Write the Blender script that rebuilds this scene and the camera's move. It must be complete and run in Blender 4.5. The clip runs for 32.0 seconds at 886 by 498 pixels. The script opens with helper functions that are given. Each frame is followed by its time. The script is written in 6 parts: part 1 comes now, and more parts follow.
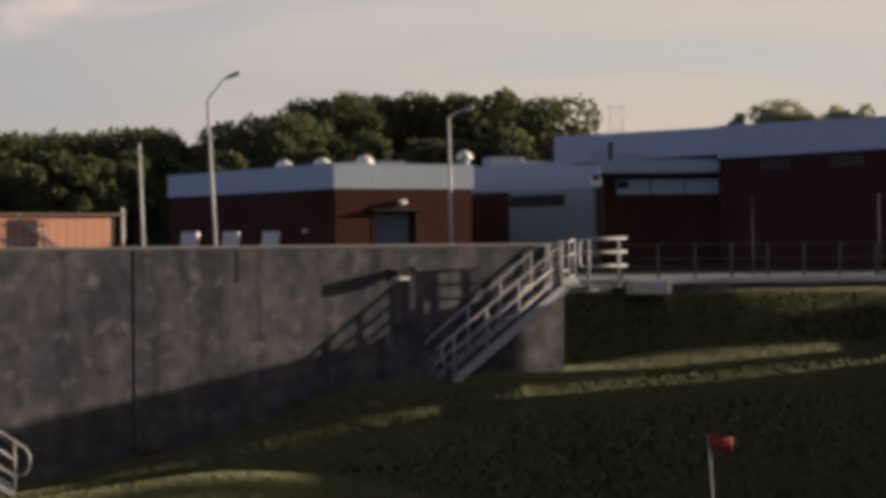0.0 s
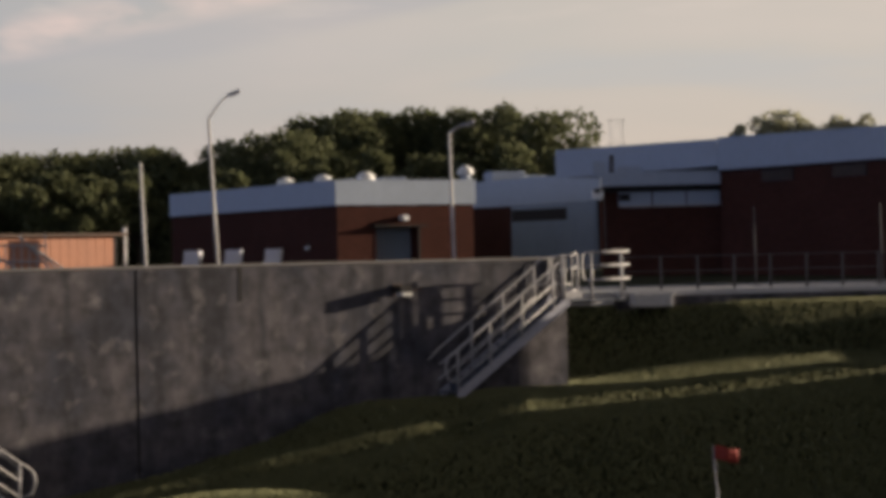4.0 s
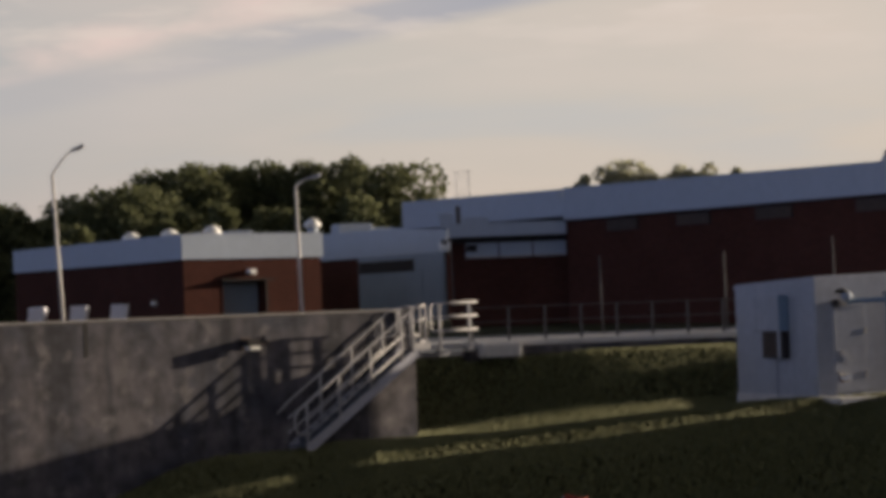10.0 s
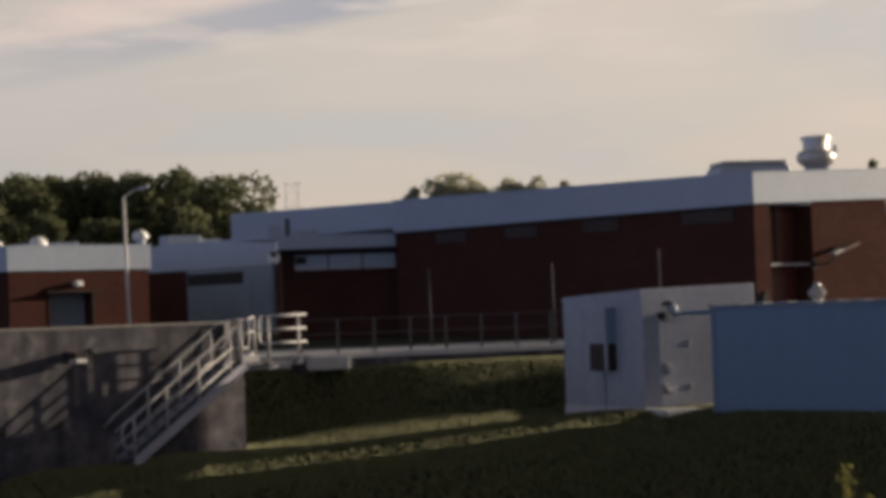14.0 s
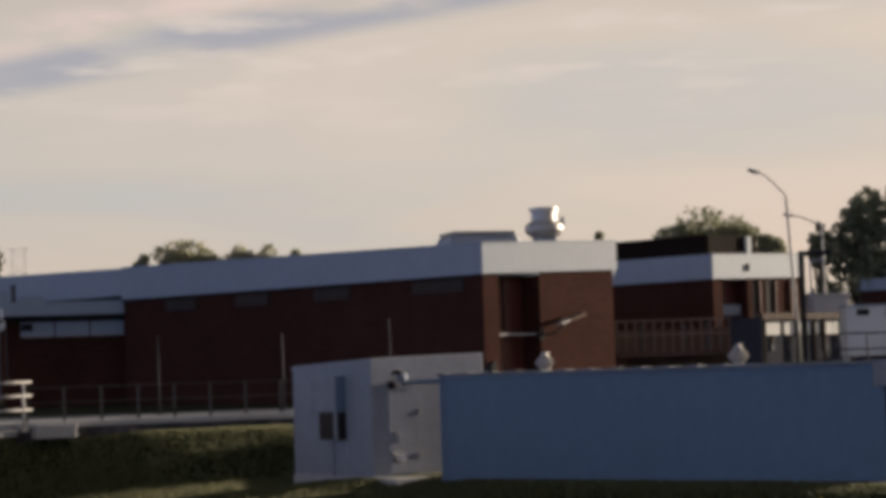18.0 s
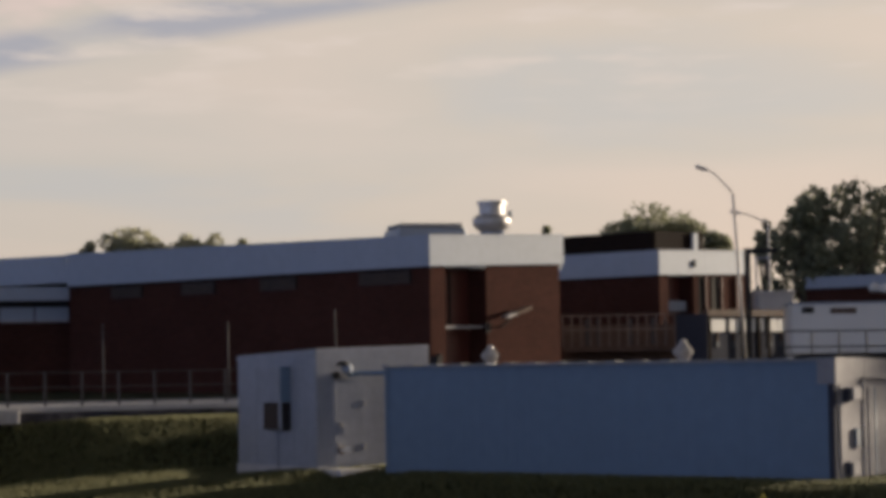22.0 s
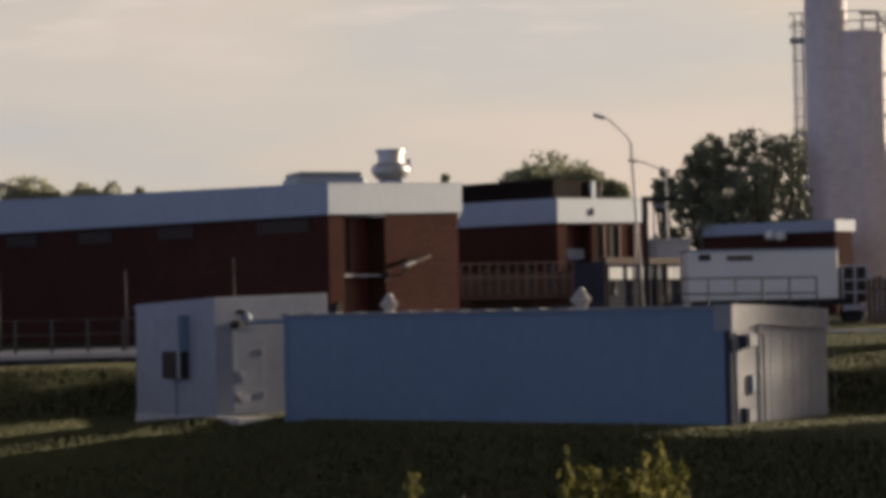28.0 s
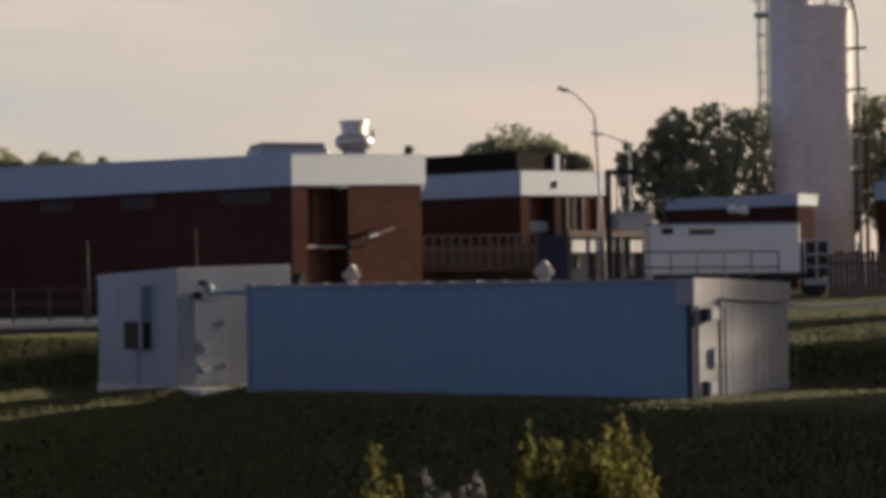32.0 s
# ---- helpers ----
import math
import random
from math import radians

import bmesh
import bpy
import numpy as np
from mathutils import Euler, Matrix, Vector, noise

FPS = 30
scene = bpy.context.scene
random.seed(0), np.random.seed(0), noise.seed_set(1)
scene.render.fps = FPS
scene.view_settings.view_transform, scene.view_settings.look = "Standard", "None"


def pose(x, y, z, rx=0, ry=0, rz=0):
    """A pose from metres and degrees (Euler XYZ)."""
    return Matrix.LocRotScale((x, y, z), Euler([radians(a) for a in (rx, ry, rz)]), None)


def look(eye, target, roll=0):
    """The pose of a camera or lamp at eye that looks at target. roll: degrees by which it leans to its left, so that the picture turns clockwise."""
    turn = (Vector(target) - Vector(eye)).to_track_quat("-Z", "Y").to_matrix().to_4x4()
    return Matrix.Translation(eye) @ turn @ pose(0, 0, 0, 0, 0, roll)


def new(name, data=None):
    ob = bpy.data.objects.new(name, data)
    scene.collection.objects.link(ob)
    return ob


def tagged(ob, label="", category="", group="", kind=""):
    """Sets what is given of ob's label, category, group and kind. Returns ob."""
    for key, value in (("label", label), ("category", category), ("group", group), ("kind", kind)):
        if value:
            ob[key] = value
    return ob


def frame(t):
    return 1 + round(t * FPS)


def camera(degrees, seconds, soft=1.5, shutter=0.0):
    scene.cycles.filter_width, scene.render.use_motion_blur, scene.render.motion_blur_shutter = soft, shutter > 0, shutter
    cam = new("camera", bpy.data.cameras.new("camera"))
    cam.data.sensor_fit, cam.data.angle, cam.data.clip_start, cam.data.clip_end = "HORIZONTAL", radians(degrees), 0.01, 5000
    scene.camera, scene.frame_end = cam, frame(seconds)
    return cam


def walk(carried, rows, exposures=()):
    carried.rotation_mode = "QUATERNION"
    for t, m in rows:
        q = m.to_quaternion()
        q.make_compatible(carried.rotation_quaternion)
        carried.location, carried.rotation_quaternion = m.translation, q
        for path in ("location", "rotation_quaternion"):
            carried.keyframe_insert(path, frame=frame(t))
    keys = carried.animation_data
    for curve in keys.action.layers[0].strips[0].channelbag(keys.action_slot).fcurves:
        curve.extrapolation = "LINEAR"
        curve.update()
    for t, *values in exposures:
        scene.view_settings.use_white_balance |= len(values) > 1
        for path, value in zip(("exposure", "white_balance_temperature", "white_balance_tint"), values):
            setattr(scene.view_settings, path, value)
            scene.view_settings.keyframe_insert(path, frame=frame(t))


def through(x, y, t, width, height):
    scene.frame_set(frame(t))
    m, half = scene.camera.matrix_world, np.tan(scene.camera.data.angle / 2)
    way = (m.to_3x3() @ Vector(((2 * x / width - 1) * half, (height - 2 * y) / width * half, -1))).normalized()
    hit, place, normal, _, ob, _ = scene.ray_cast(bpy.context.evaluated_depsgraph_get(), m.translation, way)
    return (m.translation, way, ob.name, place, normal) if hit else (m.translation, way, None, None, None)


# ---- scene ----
LENS = 22.18
EYE = 2.66
cam = camera(LENS, 32.0, soft=4.9)
# seconds, heading to the right, tilt up, lean (degrees)
PATH = [
    (0.0, -3.377, -0.145, -0.467),
    (0.5, -3.276, -0.497, -0.529),
    (1.0, -3.503, -0.121, -0.727),
    (1.5, -3.163, 0.618, -0.626),
    (2.0, -3.236, 0.805, -0.993),
    (2.5, -3.927, 0.010, -0.968),
    (4.5, -2.756, 0.366, -1.640),
    (5.0, -0.960, 0.427, -2.764),
    (5.5, -0.955, 0.157, -2.126),
    (6.0, -3.100, -0.360, 0.003),
    (6.5, -6.441, -0.112, -0.621),
    (7.0, -4.927, -0.196, -0.132),
    (7.5, -0.561, 1.188, -1.518),
    (8.0, 2.317, 1.395, -1.880),
    (8.5, 1.897, 1.425, -1.662),
    (9.0, 0.055, 2.035, -0.474),
    (9.5, -0.085, 1.538, -0.934),
    (10.0, 0.466, 1.454, -2.038),
    (10.5, 1.680, 1.826, -1.909),
    (11.0, 1.024, 1.430, -1.390),
    (11.5, 1.270, 0.680, -1.562),
    (12.0, 1.162, 1.714, -1.623),
    (12.5, 2.170, 2.282, -1.964),
    (13.0, 3.366, 1.438, -1.828),
    (13.5, 4.264, 1.630, -1.981),
    (15.5, 5.447, 1.492, -1.777),
    (16.0, 5.658, 1.313, -1.365),
    (16.5, 7.400, 1.206, -1.203),
    (17.0, 7.896, 1.106, -1.481),
    (17.5, 8.540, 2.143, -1.060),
    (18.0, 11.679, 3.127, -1.818),
    (18.5, 14.275, 1.162, -2.591),
    (19.0, 15.581, 2.681, -0.999),
    (19.5, 13.852, 2.256, 0.508),
    (20.0, 13.031, 2.054, -0.387),
    (20.5, 13.045, 2.684, -0.404),
    (21.0, 12.607, 3.240, -0.369),
    (21.5, 11.914, 2.900, -0.574),
    (22.0, 13.011, 2.894, -0.982),
    (22.5, 13.139, 2.527, -0.398),
    (23.0, 12.876, 2.749, -0.423),
    (23.5, 12.999, 2.122, -0.719),
    (24.0, 14.063, 1.425, -1.097),
    (24.5, 13.898, 1.374, -0.955),
    (26.5, 13.121, 1.865, -1.335),
    (27.0, 13.804, 1.559, -1.212),
    (27.5, 15.379, 1.243, -0.909),
    (28.0, 15.553, 1.536, -1.162),
    (28.5, 15.354, 1.716, -1.323),
    (29.0, 15.299, 1.800, -1.488),
    (29.5, 17.691, 1.240, -1.505),
    (30.0, 17.679, 1.460, -1.154),
    (30.5, 16.899, 1.016, -1.003),
    (31.0, 16.436, 0.396, -0.725),
    (31.5, 16.810, 0.737, -0.851),
    (32.0, 16.475, 0.809, -0.818),
]
walk(cam, [(t, pose(0, 0, EYE, 90 + p, 0, -y) @ pose(0, 0, 0, 0, 0, r)) for t, y, p, r in PATH],
     exposures=[(0.0, 0.80), (32.0, 0.80)])

# ---- sky and sun ----
SUN_AZ, SUN_EL = 71.0, 10.7          # heading from +y to the right, height
world = bpy.data.worlds.new("world")
scene.world = world
world.use_nodes = True
wn, wl = world.node_tree.nodes, world.node_tree.links
wn.clear()
w_out = wn.new("ShaderNodeOutputWorld")
w_bg = wn.new("ShaderNodeBackground")
sky = wn.new("ShaderNodeTexSky")
sky.sky_type = 'NISHITA'
sky.sun_disc = False
sky.sun_elevation = radians(SUN_EL)
sky.sun_rotation = radians(SUN_AZ)
sky.air_density, sky.dust_density, sky.ozone_density = 1.0, 1.0, 2.0
SUN_DIR = (math.sin(radians(SUN_AZ)) * math.cos(radians(SUN_EL)), math.cos(radians(SUN_AZ)) * math.cos(radians(SUN_EL)), math.sin(radians(SUN_EL)))


def wnode(kind, **ins):
    n = wn.new(kind)
    for k, v in ins.items():
        n.inputs[k.replace("_", " ")].default_value = v
    return n


# thin evening cloud: streaks that thin out overhead and pale towards the sun
w_tc = wnode("ShaderNodeTexCoord")
w_map = wnode("ShaderNodeMapping", Rotation=(0, radians(7), 0), Scale=(2.2, 2.2, 9.0), Location=(0.35, 0.2, 0.0))
w_noise = wnode("ShaderNodeTexNoise", Scale=2.1, Detail=6.0, Roughness=0.47, Distortion=0.3)
w_ramp = wn.new("ShaderNodeValToRGB")
e = w_ramp.color_ramp.elements
e[0].position, e[0].color = 0.34, (4.28, 4.18, 4.12, 1)
e[1].position, e[1].color = 0.66, (5.12, 4.52, 4.12, 1)
k = e.new(0.46); k.color = (4.66, 4.30, 3.97, 1)
w_sep = wnode("ShaderNodeSeparateXYZ")
w_low = wnode("ShaderNodeMapRange", From_Min=0.15, From_Max=0.36, To_Min=0.92, To_Max=0.0)
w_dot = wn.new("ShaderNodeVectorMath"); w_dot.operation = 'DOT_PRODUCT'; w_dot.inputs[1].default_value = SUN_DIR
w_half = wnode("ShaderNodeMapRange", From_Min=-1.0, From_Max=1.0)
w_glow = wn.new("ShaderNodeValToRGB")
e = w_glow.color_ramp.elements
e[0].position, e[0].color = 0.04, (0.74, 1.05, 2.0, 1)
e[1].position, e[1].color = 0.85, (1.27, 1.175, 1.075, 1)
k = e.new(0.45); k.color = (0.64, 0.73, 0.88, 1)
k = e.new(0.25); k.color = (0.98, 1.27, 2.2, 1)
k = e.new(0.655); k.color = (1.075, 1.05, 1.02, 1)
w_cloud = wn.new("ShaderNodeVectorMath"); w_cloud.operation = 'MULTIPLY'
w_mix = wn.new("ShaderNodeMix"); w_mix.data_type = 'RGBA'
wl.new(w_tc.outputs["Generated"], w_map.inputs["Vector"])
wl.new(w_map.outputs["Vector"], w_noise.inputs["Vector"])
wl.new(w_noise.outputs["Fac"], w_ramp.inputs["Fac"])
wl.new(w_tc.outputs["Generated"], w_sep.inputs[0])
wl.new(w_sep.outputs["Z"], w_low.inputs["Value"])
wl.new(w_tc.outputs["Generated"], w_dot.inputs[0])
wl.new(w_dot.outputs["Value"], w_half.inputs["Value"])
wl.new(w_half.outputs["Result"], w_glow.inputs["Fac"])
w_hz = wnode("ShaderNodeMapRange", From_Min=0.0, From_Max=0.2)
w_haze = wn.new("ShaderNodeValToRGB")
e = w_haze.color_ramp.elements
e[0].position, e[0].color = 0.18, (1.03, 0.98, 0.93, 1)
e[1].position, e[1].color = 0.75, (1.0, 1.0, 1.0, 1)
k = e.new(0.46); k.color = (0.965, 0.985, 1.0, 1)
w_cl2 = wn.new("ShaderNodeVectorMath"); w_cl2.operation = 'MULTIPLY'
wl.new(w_sep.outputs["Z"], w_hz.inputs["Value"]); wl.new(w_hz.outputs["Result"], w_haze.inputs["Fac"])
wl.new(w_ramp.outputs["Color"], w_cl2.inputs[0]); wl.new(w_haze.outputs["Color"], w_cl2.inputs[1])
wl.new(w_cl2.outputs[0], w_cloud.inputs[0])
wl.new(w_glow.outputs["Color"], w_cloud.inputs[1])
wl.new(w_low.outputs["Result"], w_mix.inputs["Factor"])
w_dim = wn.new("ShaderNodeVectorMath"); w_dim.operation = 'SCALE'; w_dim.inputs["Scale"].default_value = 0.15
wl.new(sky.outputs["Color"], w_dim.inputs[0])
wl.new(w_dim.outputs[0], w_mix.inputs["A"])
wl.new(w_cloud.outputs[0], w_mix.inputs["B"])
# one long bluish streak of cloud that climbs to the right


def sky_point(az, el):
    return Vector((math.sin(radians(az)) * math.cos(radians(el)), math.cos(radians(az)) * math.cos(radians(el)), math.sin(radians(el))))


P1, P2 = sky_point(-7.0, 6.2), sky_point(11.6, 9.5)
w_sdot = wn.new("ShaderNodeVectorMath"); w_sdot.operation = 'DOT_PRODUCT'; w_sdot.inputs[1].default_value = P1.cross(P2).normalized()
w_abs = wn.new("ShaderNodeMath"); w_abs.operation = 'ABSOLUTE'
w_band = wnode("ShaderNodeMapRange", From_Min=0.0035, From_Max=0.0125, To_Min=1.0, To_Max=0.0); w_band.interpolation_type = 'SMOOTHSTEP'
w_smap = wnode("ShaderNodeMapping", Scale=(5.0, 5.0, 26.0), Rotation=(0, radians(-9), 0))
w_sn = wnode("ShaderNodeTexNoise", Scale=2.2, Detail=5.0)
w_sr = wnode("ShaderNodeMapRange", From_Min=0.30, From_Max=0.50, To_Min=0.1, To_Max=0.95)
w_sm = wn.new("ShaderNodeMath"); w_sm.operation = 'MULTIPLY'
w_smix = wn.new("ShaderNodeMix"); w_smix.data_type = 'RGBA'; w_smix.inputs["B"].default_value = (3.2, 3.18, 3.5, 1)
wl.new(w_tc.outputs["Generated"], w_sdot.inputs[0]); wl.new(w_sdot.outputs["Value"], w_abs.inputs[0]); wl.new(w_abs.outputs[0], w_band.inputs["Value"])
wl.new(w_tc.outputs["Generated"], w_smap.inputs["Vector"]); wl.new(w_smap.outputs["Vector"], w_sn.inputs["Vector"]); wl.new(w_sn.outputs["Fac"], w_sr.inputs["Value"])
wl.new(w_band.outputs["Result"], w_sm.inputs[0]); wl.new(w_sr.outputs["Result"], w_sm.inputs[1])
w_sf = wnode("ShaderNodeMapRange", From_Min=-0.12, From_Max=0.03, To_Min=0.25, To_Max=1.0)
w_sx = wn.new("ShaderNodeMath"); w_sx.operation = 'MULTIPLY'
wl.new(w_sep.outputs["X"], w_sf.inputs["Value"]); wl.new(w_sm.outputs[0], w_sx.inputs[0]); wl.new(w_sf.outputs["Result"], w_sx.inputs[1])
wl.new(w_sx.outputs[0], w_smix.inputs["Factor"]); wl.new(w_mix.outputs["Result"], w_smix.inputs["A"])
# its sunlit lower fringe
w_off = wn.new("ShaderNodeMath"); w_off.operation = 'ADD'; w_off.inputs[1].default_value = 0.016
w_abs2 = wn.new("ShaderNodeMath"); w_abs2.operation = 'ABSOLUTE'
w_band2 = wnode("ShaderNodeMapRange", From_Min=0.0, From_Max=0.013, To_Min=1.0, To_Max=0.0); w_band2.interpolation_type = 'SMOOTHSTEP'
w_fmap = wnode("ShaderNodeMapping", Scale=(7.0, 7.0, 20.0), Location=(0.7, 0.3, 0.1), Rotation=(0, radians(-8), 0))
w_fn = wnode("ShaderNodeTexNoise", Scale=2.6, Detail=6.0)
w_fr = wnode("ShaderNodeMapRange", From_Min=0.40, From_Max=0.60, To_Min=0.0, To_Max=0.95)
w_fm = wn.new("ShaderNodeMath"); w_fm.operation = 'MULTIPLY'
w_fmix = wn.new("ShaderNodeMix"); w_fmix.data_type = 'RGBA'; w_fmix.inputs["B"].default_value = (5.95, 4.72, 4.28, 1)
wl.new(w_sdot.outputs["Value"], w_off.inputs[0]); wl.new(w_off.outputs[0], w_abs2.inputs[0]); wl.new(w_abs2.outputs[0], w_band2.inputs["Value"])
wl.new(w_tc.outputs["Generated"], w_fmap.inputs["Vector"]); wl.new(w_fmap.outputs["Vector"], w_fn.inputs["Vector"]); wl.new(w_fn.outputs["Fac"], w_fr.inputs["Value"])
wl.new(w_band2.outputs["Result"], w_fm.inputs[0]); wl.new(w_fr.outputs["Result"], w_fm.inputs[1])
wl.new(w_fm.outputs[0], w_fmix.inputs["Factor"]); wl.new(w_smix.outputs["Result"], w_fmix.inputs["A"])
# scattered pink wisps higher up
w_wm = wnode("ShaderNodeMapping", Scale=(7.0, 7.0, 42.0), Location=(1.3, 0.9, 0.4), Rotation=(0, radians(-4), 0))
w_wn = wnode("ShaderNodeTexNoise", Scale=2.4, Detail=5.0, Roughness=0.55)
w_wr = wnode("ShaderNodeMapRange", From_Min=0.51, From_Max=0.66, To_Min=0.0, To_Max=0.75)
w_wb = wnode("ShaderNodeMapRange", From_Min=0.095, From_Max=0.135, To_Min=0.0, To_Max=1.0)
w_wx = wn.new("ShaderNodeMath"); w_wx.operation = 'MULTIPLY'
w_wmix = wn.new("ShaderNodeMix"); w_wmix.data_type = 'RGBA'; w_wmix.inputs["B"].default_value = (5.75, 4.95, 4.4, 1)
wl.new(w_tc.outputs["Generated"], w_wm.inputs["Vector"]); wl.new(w_wm.outputs["Vector"], w_wn.inputs["Vector"]); wl.new(w_wn.outputs["Fac"], w_wr.inputs["Value"])
wl.new(w_sep.outputs["Z"], w_wb.inputs["Value"]); wl.new(w_wb.outputs["Result"], w_wx.inputs[0]); wl.new(w_wr.outputs["Result"], w_wx.inputs[1])
wl.new(w_wx.outputs[0], w_wmix.inputs["Factor"]); wl.new(w_fmix.outputs["Result"], w_wmix.inputs["A"])
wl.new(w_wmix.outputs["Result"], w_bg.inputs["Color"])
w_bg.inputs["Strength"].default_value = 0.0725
wl.new(w_bg.outputs["Background"], w_out.inputs["Surface"])

sun = new("sun", bpy.data.lights.new("sun", 'SUN'))
sun.data.energy, sun.data.angle, sun.data.color = 3.5, radians(0.6), (1.0, 0.835, 0.64)
sun.matrix_world = look((math.sin(radians(SUN_AZ)) * 80, math.cos(radians(SUN_AZ)) * 80, 80 * math.tan(radians(SUN_EL))), (0, 0, 0))


# ---- materials ----
def nodes_of(name):
    m = bpy.data.materials.new(name)
    m.use_nodes = True
    return m, m.node_tree.nodes, m.node_tree.links, m.node_tree.nodes["Principled BSDF"]


def surface(name, colour, rough=0.7, metal=0.0, spec=0.5, vary=0.25, big=0.6, small=14.0, bump=0.15, streak=0.0, tint=None):
    """A worn surface: colour varied by a broad and a fine noise (metres), with fine relief and vertical streaks."""
    m, n, l, b = nodes_of(name)
    tc = n.new("ShaderNodeTexCoord")
    a = n.new("ShaderNodeTexNoise"); a.inputs["Scale"].default_value = big; a.inputs["Detail"].default_value = 5
    c = n.new("ShaderNodeTexNoise"); c.inputs["Scale"].default_value = small; c.inputs["Detail"].default_value = 4
    l.new(tc.outputs["Object"], a.inputs["Vector"]); l.new(tc.outputs["Object"], c.inputs["Vector"])
    add = n.new("ShaderNodeMath"); add.operation = 'ADD'
    l.new(a.outputs["Fac"], add.inputs[0]); l.new(c.outputs["Fac"], add.inputs[1])
    last = add
    if streak:
        mp = n.new("ShaderNodeMapping"); mp.inputs["Scale"].default_value = (3.0, 3.0, 0.12)
        s = n.new("ShaderNodeTexNoise"); s.inputs["Scale"].default_value = 1.3; s.inputs["Detail"].default_value = 3
        l.new(tc.outputs["Object"], mp.inputs["Vector"]); l.new(mp.outputs["Vector"], s.inputs["Vector"])
        ml = n.new("ShaderNodeMath"); ml.operation = 'MULTIPLY_ADD'; ml.inputs[1].default_value = streak
        l.new(s.outputs["Fac"], ml.inputs[0]); l.new(add.outputs[0], ml.inputs[2])
        last = ml
    mr = n.new("ShaderNodeMapRange")
    mid = 1.0 + streak * 0.5
    mr.inputs["From Min"].default_value, mr.inputs["From Max"].default_value = mid - 0.35, mid + 0.35
    mix = n.new("ShaderNodeMix"); mix.data_type = 'RGBA'
    lo = tint or colour
    mix.inputs["A"].default_value = (*[v * (1 - vary) for v in lo], 1)
    mix.inputs["B"].default_value = (*[min(1, v * (1 + vary)) for v in colour], 1)
    l.new(last.outputs[0], mr.inputs["Value"]); l.new(mr.outputs["Result"], mix.inputs["Factor"])
    l.new(mix.outputs["Result"], b.inputs["Base Color"])
    rr = n.new("ShaderNodeMapRange")
    rr.inputs["To Min"].default_value, rr.inputs["To Max"].default_value = max(0.05, rough - 0.12), min(1, rough + 0.12)
    l.new(a.outputs["Fac"], rr.inputs["Value"]); l.new(rr.outputs["Result"], b.inputs["Roughness"])
    b.inputs["Metallic"].default_value = metal
    b.inputs["Specular IOR Level"].default_value = spec
    if bump:
        bp = n.new("ShaderNodeBump"); bp.inputs["Strength"].default_value = bump; bp.inputs["Distance"].default_value = 0.02
        l.new(c.outputs["Fac"], bp.inputs["Height"]); l.new(bp.outputs["Normal"], b.inputs["Normal"])
    return m


def brickwork(name, c1, c2, mortar):
    m, n, l, b = nodes_of(name)
    tc = n.new("ShaderNodeTexCoord")
    sep = n.new("ShaderNodeSeparateXYZ"); l.new(tc.outputs["Object"], sep.inputs[0])
    add = n.new("ShaderNodeMath"); add.operation = 'ADD'
    l.new(sep.outputs["X"], add.inputs[0]); l.new(sep.outputs["Y"], add.inputs[1])
    cmb = n.new("ShaderNodeCombineXYZ"); l.new(add.outputs[0], cmb.inputs["X"]); l.new(sep.outputs["Z"], cmb.inputs["Y"])
    br = n.new("ShaderNodeTexBrick")
    br.inputs["Color1"].default_value = (*c1, 1); br.inputs["Color2"].default_value = (*c2, 1); br.inputs["Mortar"].default_value = (*mortar, 1)
    br.inputs["Scale"].default_value = 1.0; br.inputs["Brick Width"].default_value = 0.2; br.inputs["Row Height"].default_value = 0.067
    br.inputs["Mortar Size"].default_value = 0.006; br.inputs["Bias"].default_value = -0.1
    l.new(cmb.outputs[0], br.inputs["Vector"])
    no = n.new("ShaderNodeTexNoise"); no.inputs["Scale"].default_value = 0.5; no.inputs["Detail"].default_value = 5
    l.new(tc.outputs["Object"], no.inputs["Vector"])
    mr = n.new("ShaderNodeMapRange"); mr.inputs["To Min"].default_value, mr.inputs["To Max"].default_value = 0.7, 1.25
    l.new(no.outputs["Fac"], mr.inputs["Value"])
    mx = n.new("ShaderNodeVectorMath"); mx.operation = 'SCALE'
    l.new(br.outputs["Color"], mx.inputs[0]); l.new(mr.outputs["Result"], mx.inputs["Scale"])
    l.new(mx.outputs[0], b.inputs["Base Color"])
    b.inputs["Roughness"].default_value = 0.95
    b.inputs["Specular IOR Level"].default_value = 0.08
    bp = n.new("ShaderNodeBump"); bp.inputs["Strength"].default_value = 0.5; bp.inputs["Distance"].default_value = 0.01
    l.new(br.outputs["Fac"], bp.inputs["Height"]); bp.invert = True
    l.new(bp.outputs["Normal"], b.inputs["Normal"])
    return m


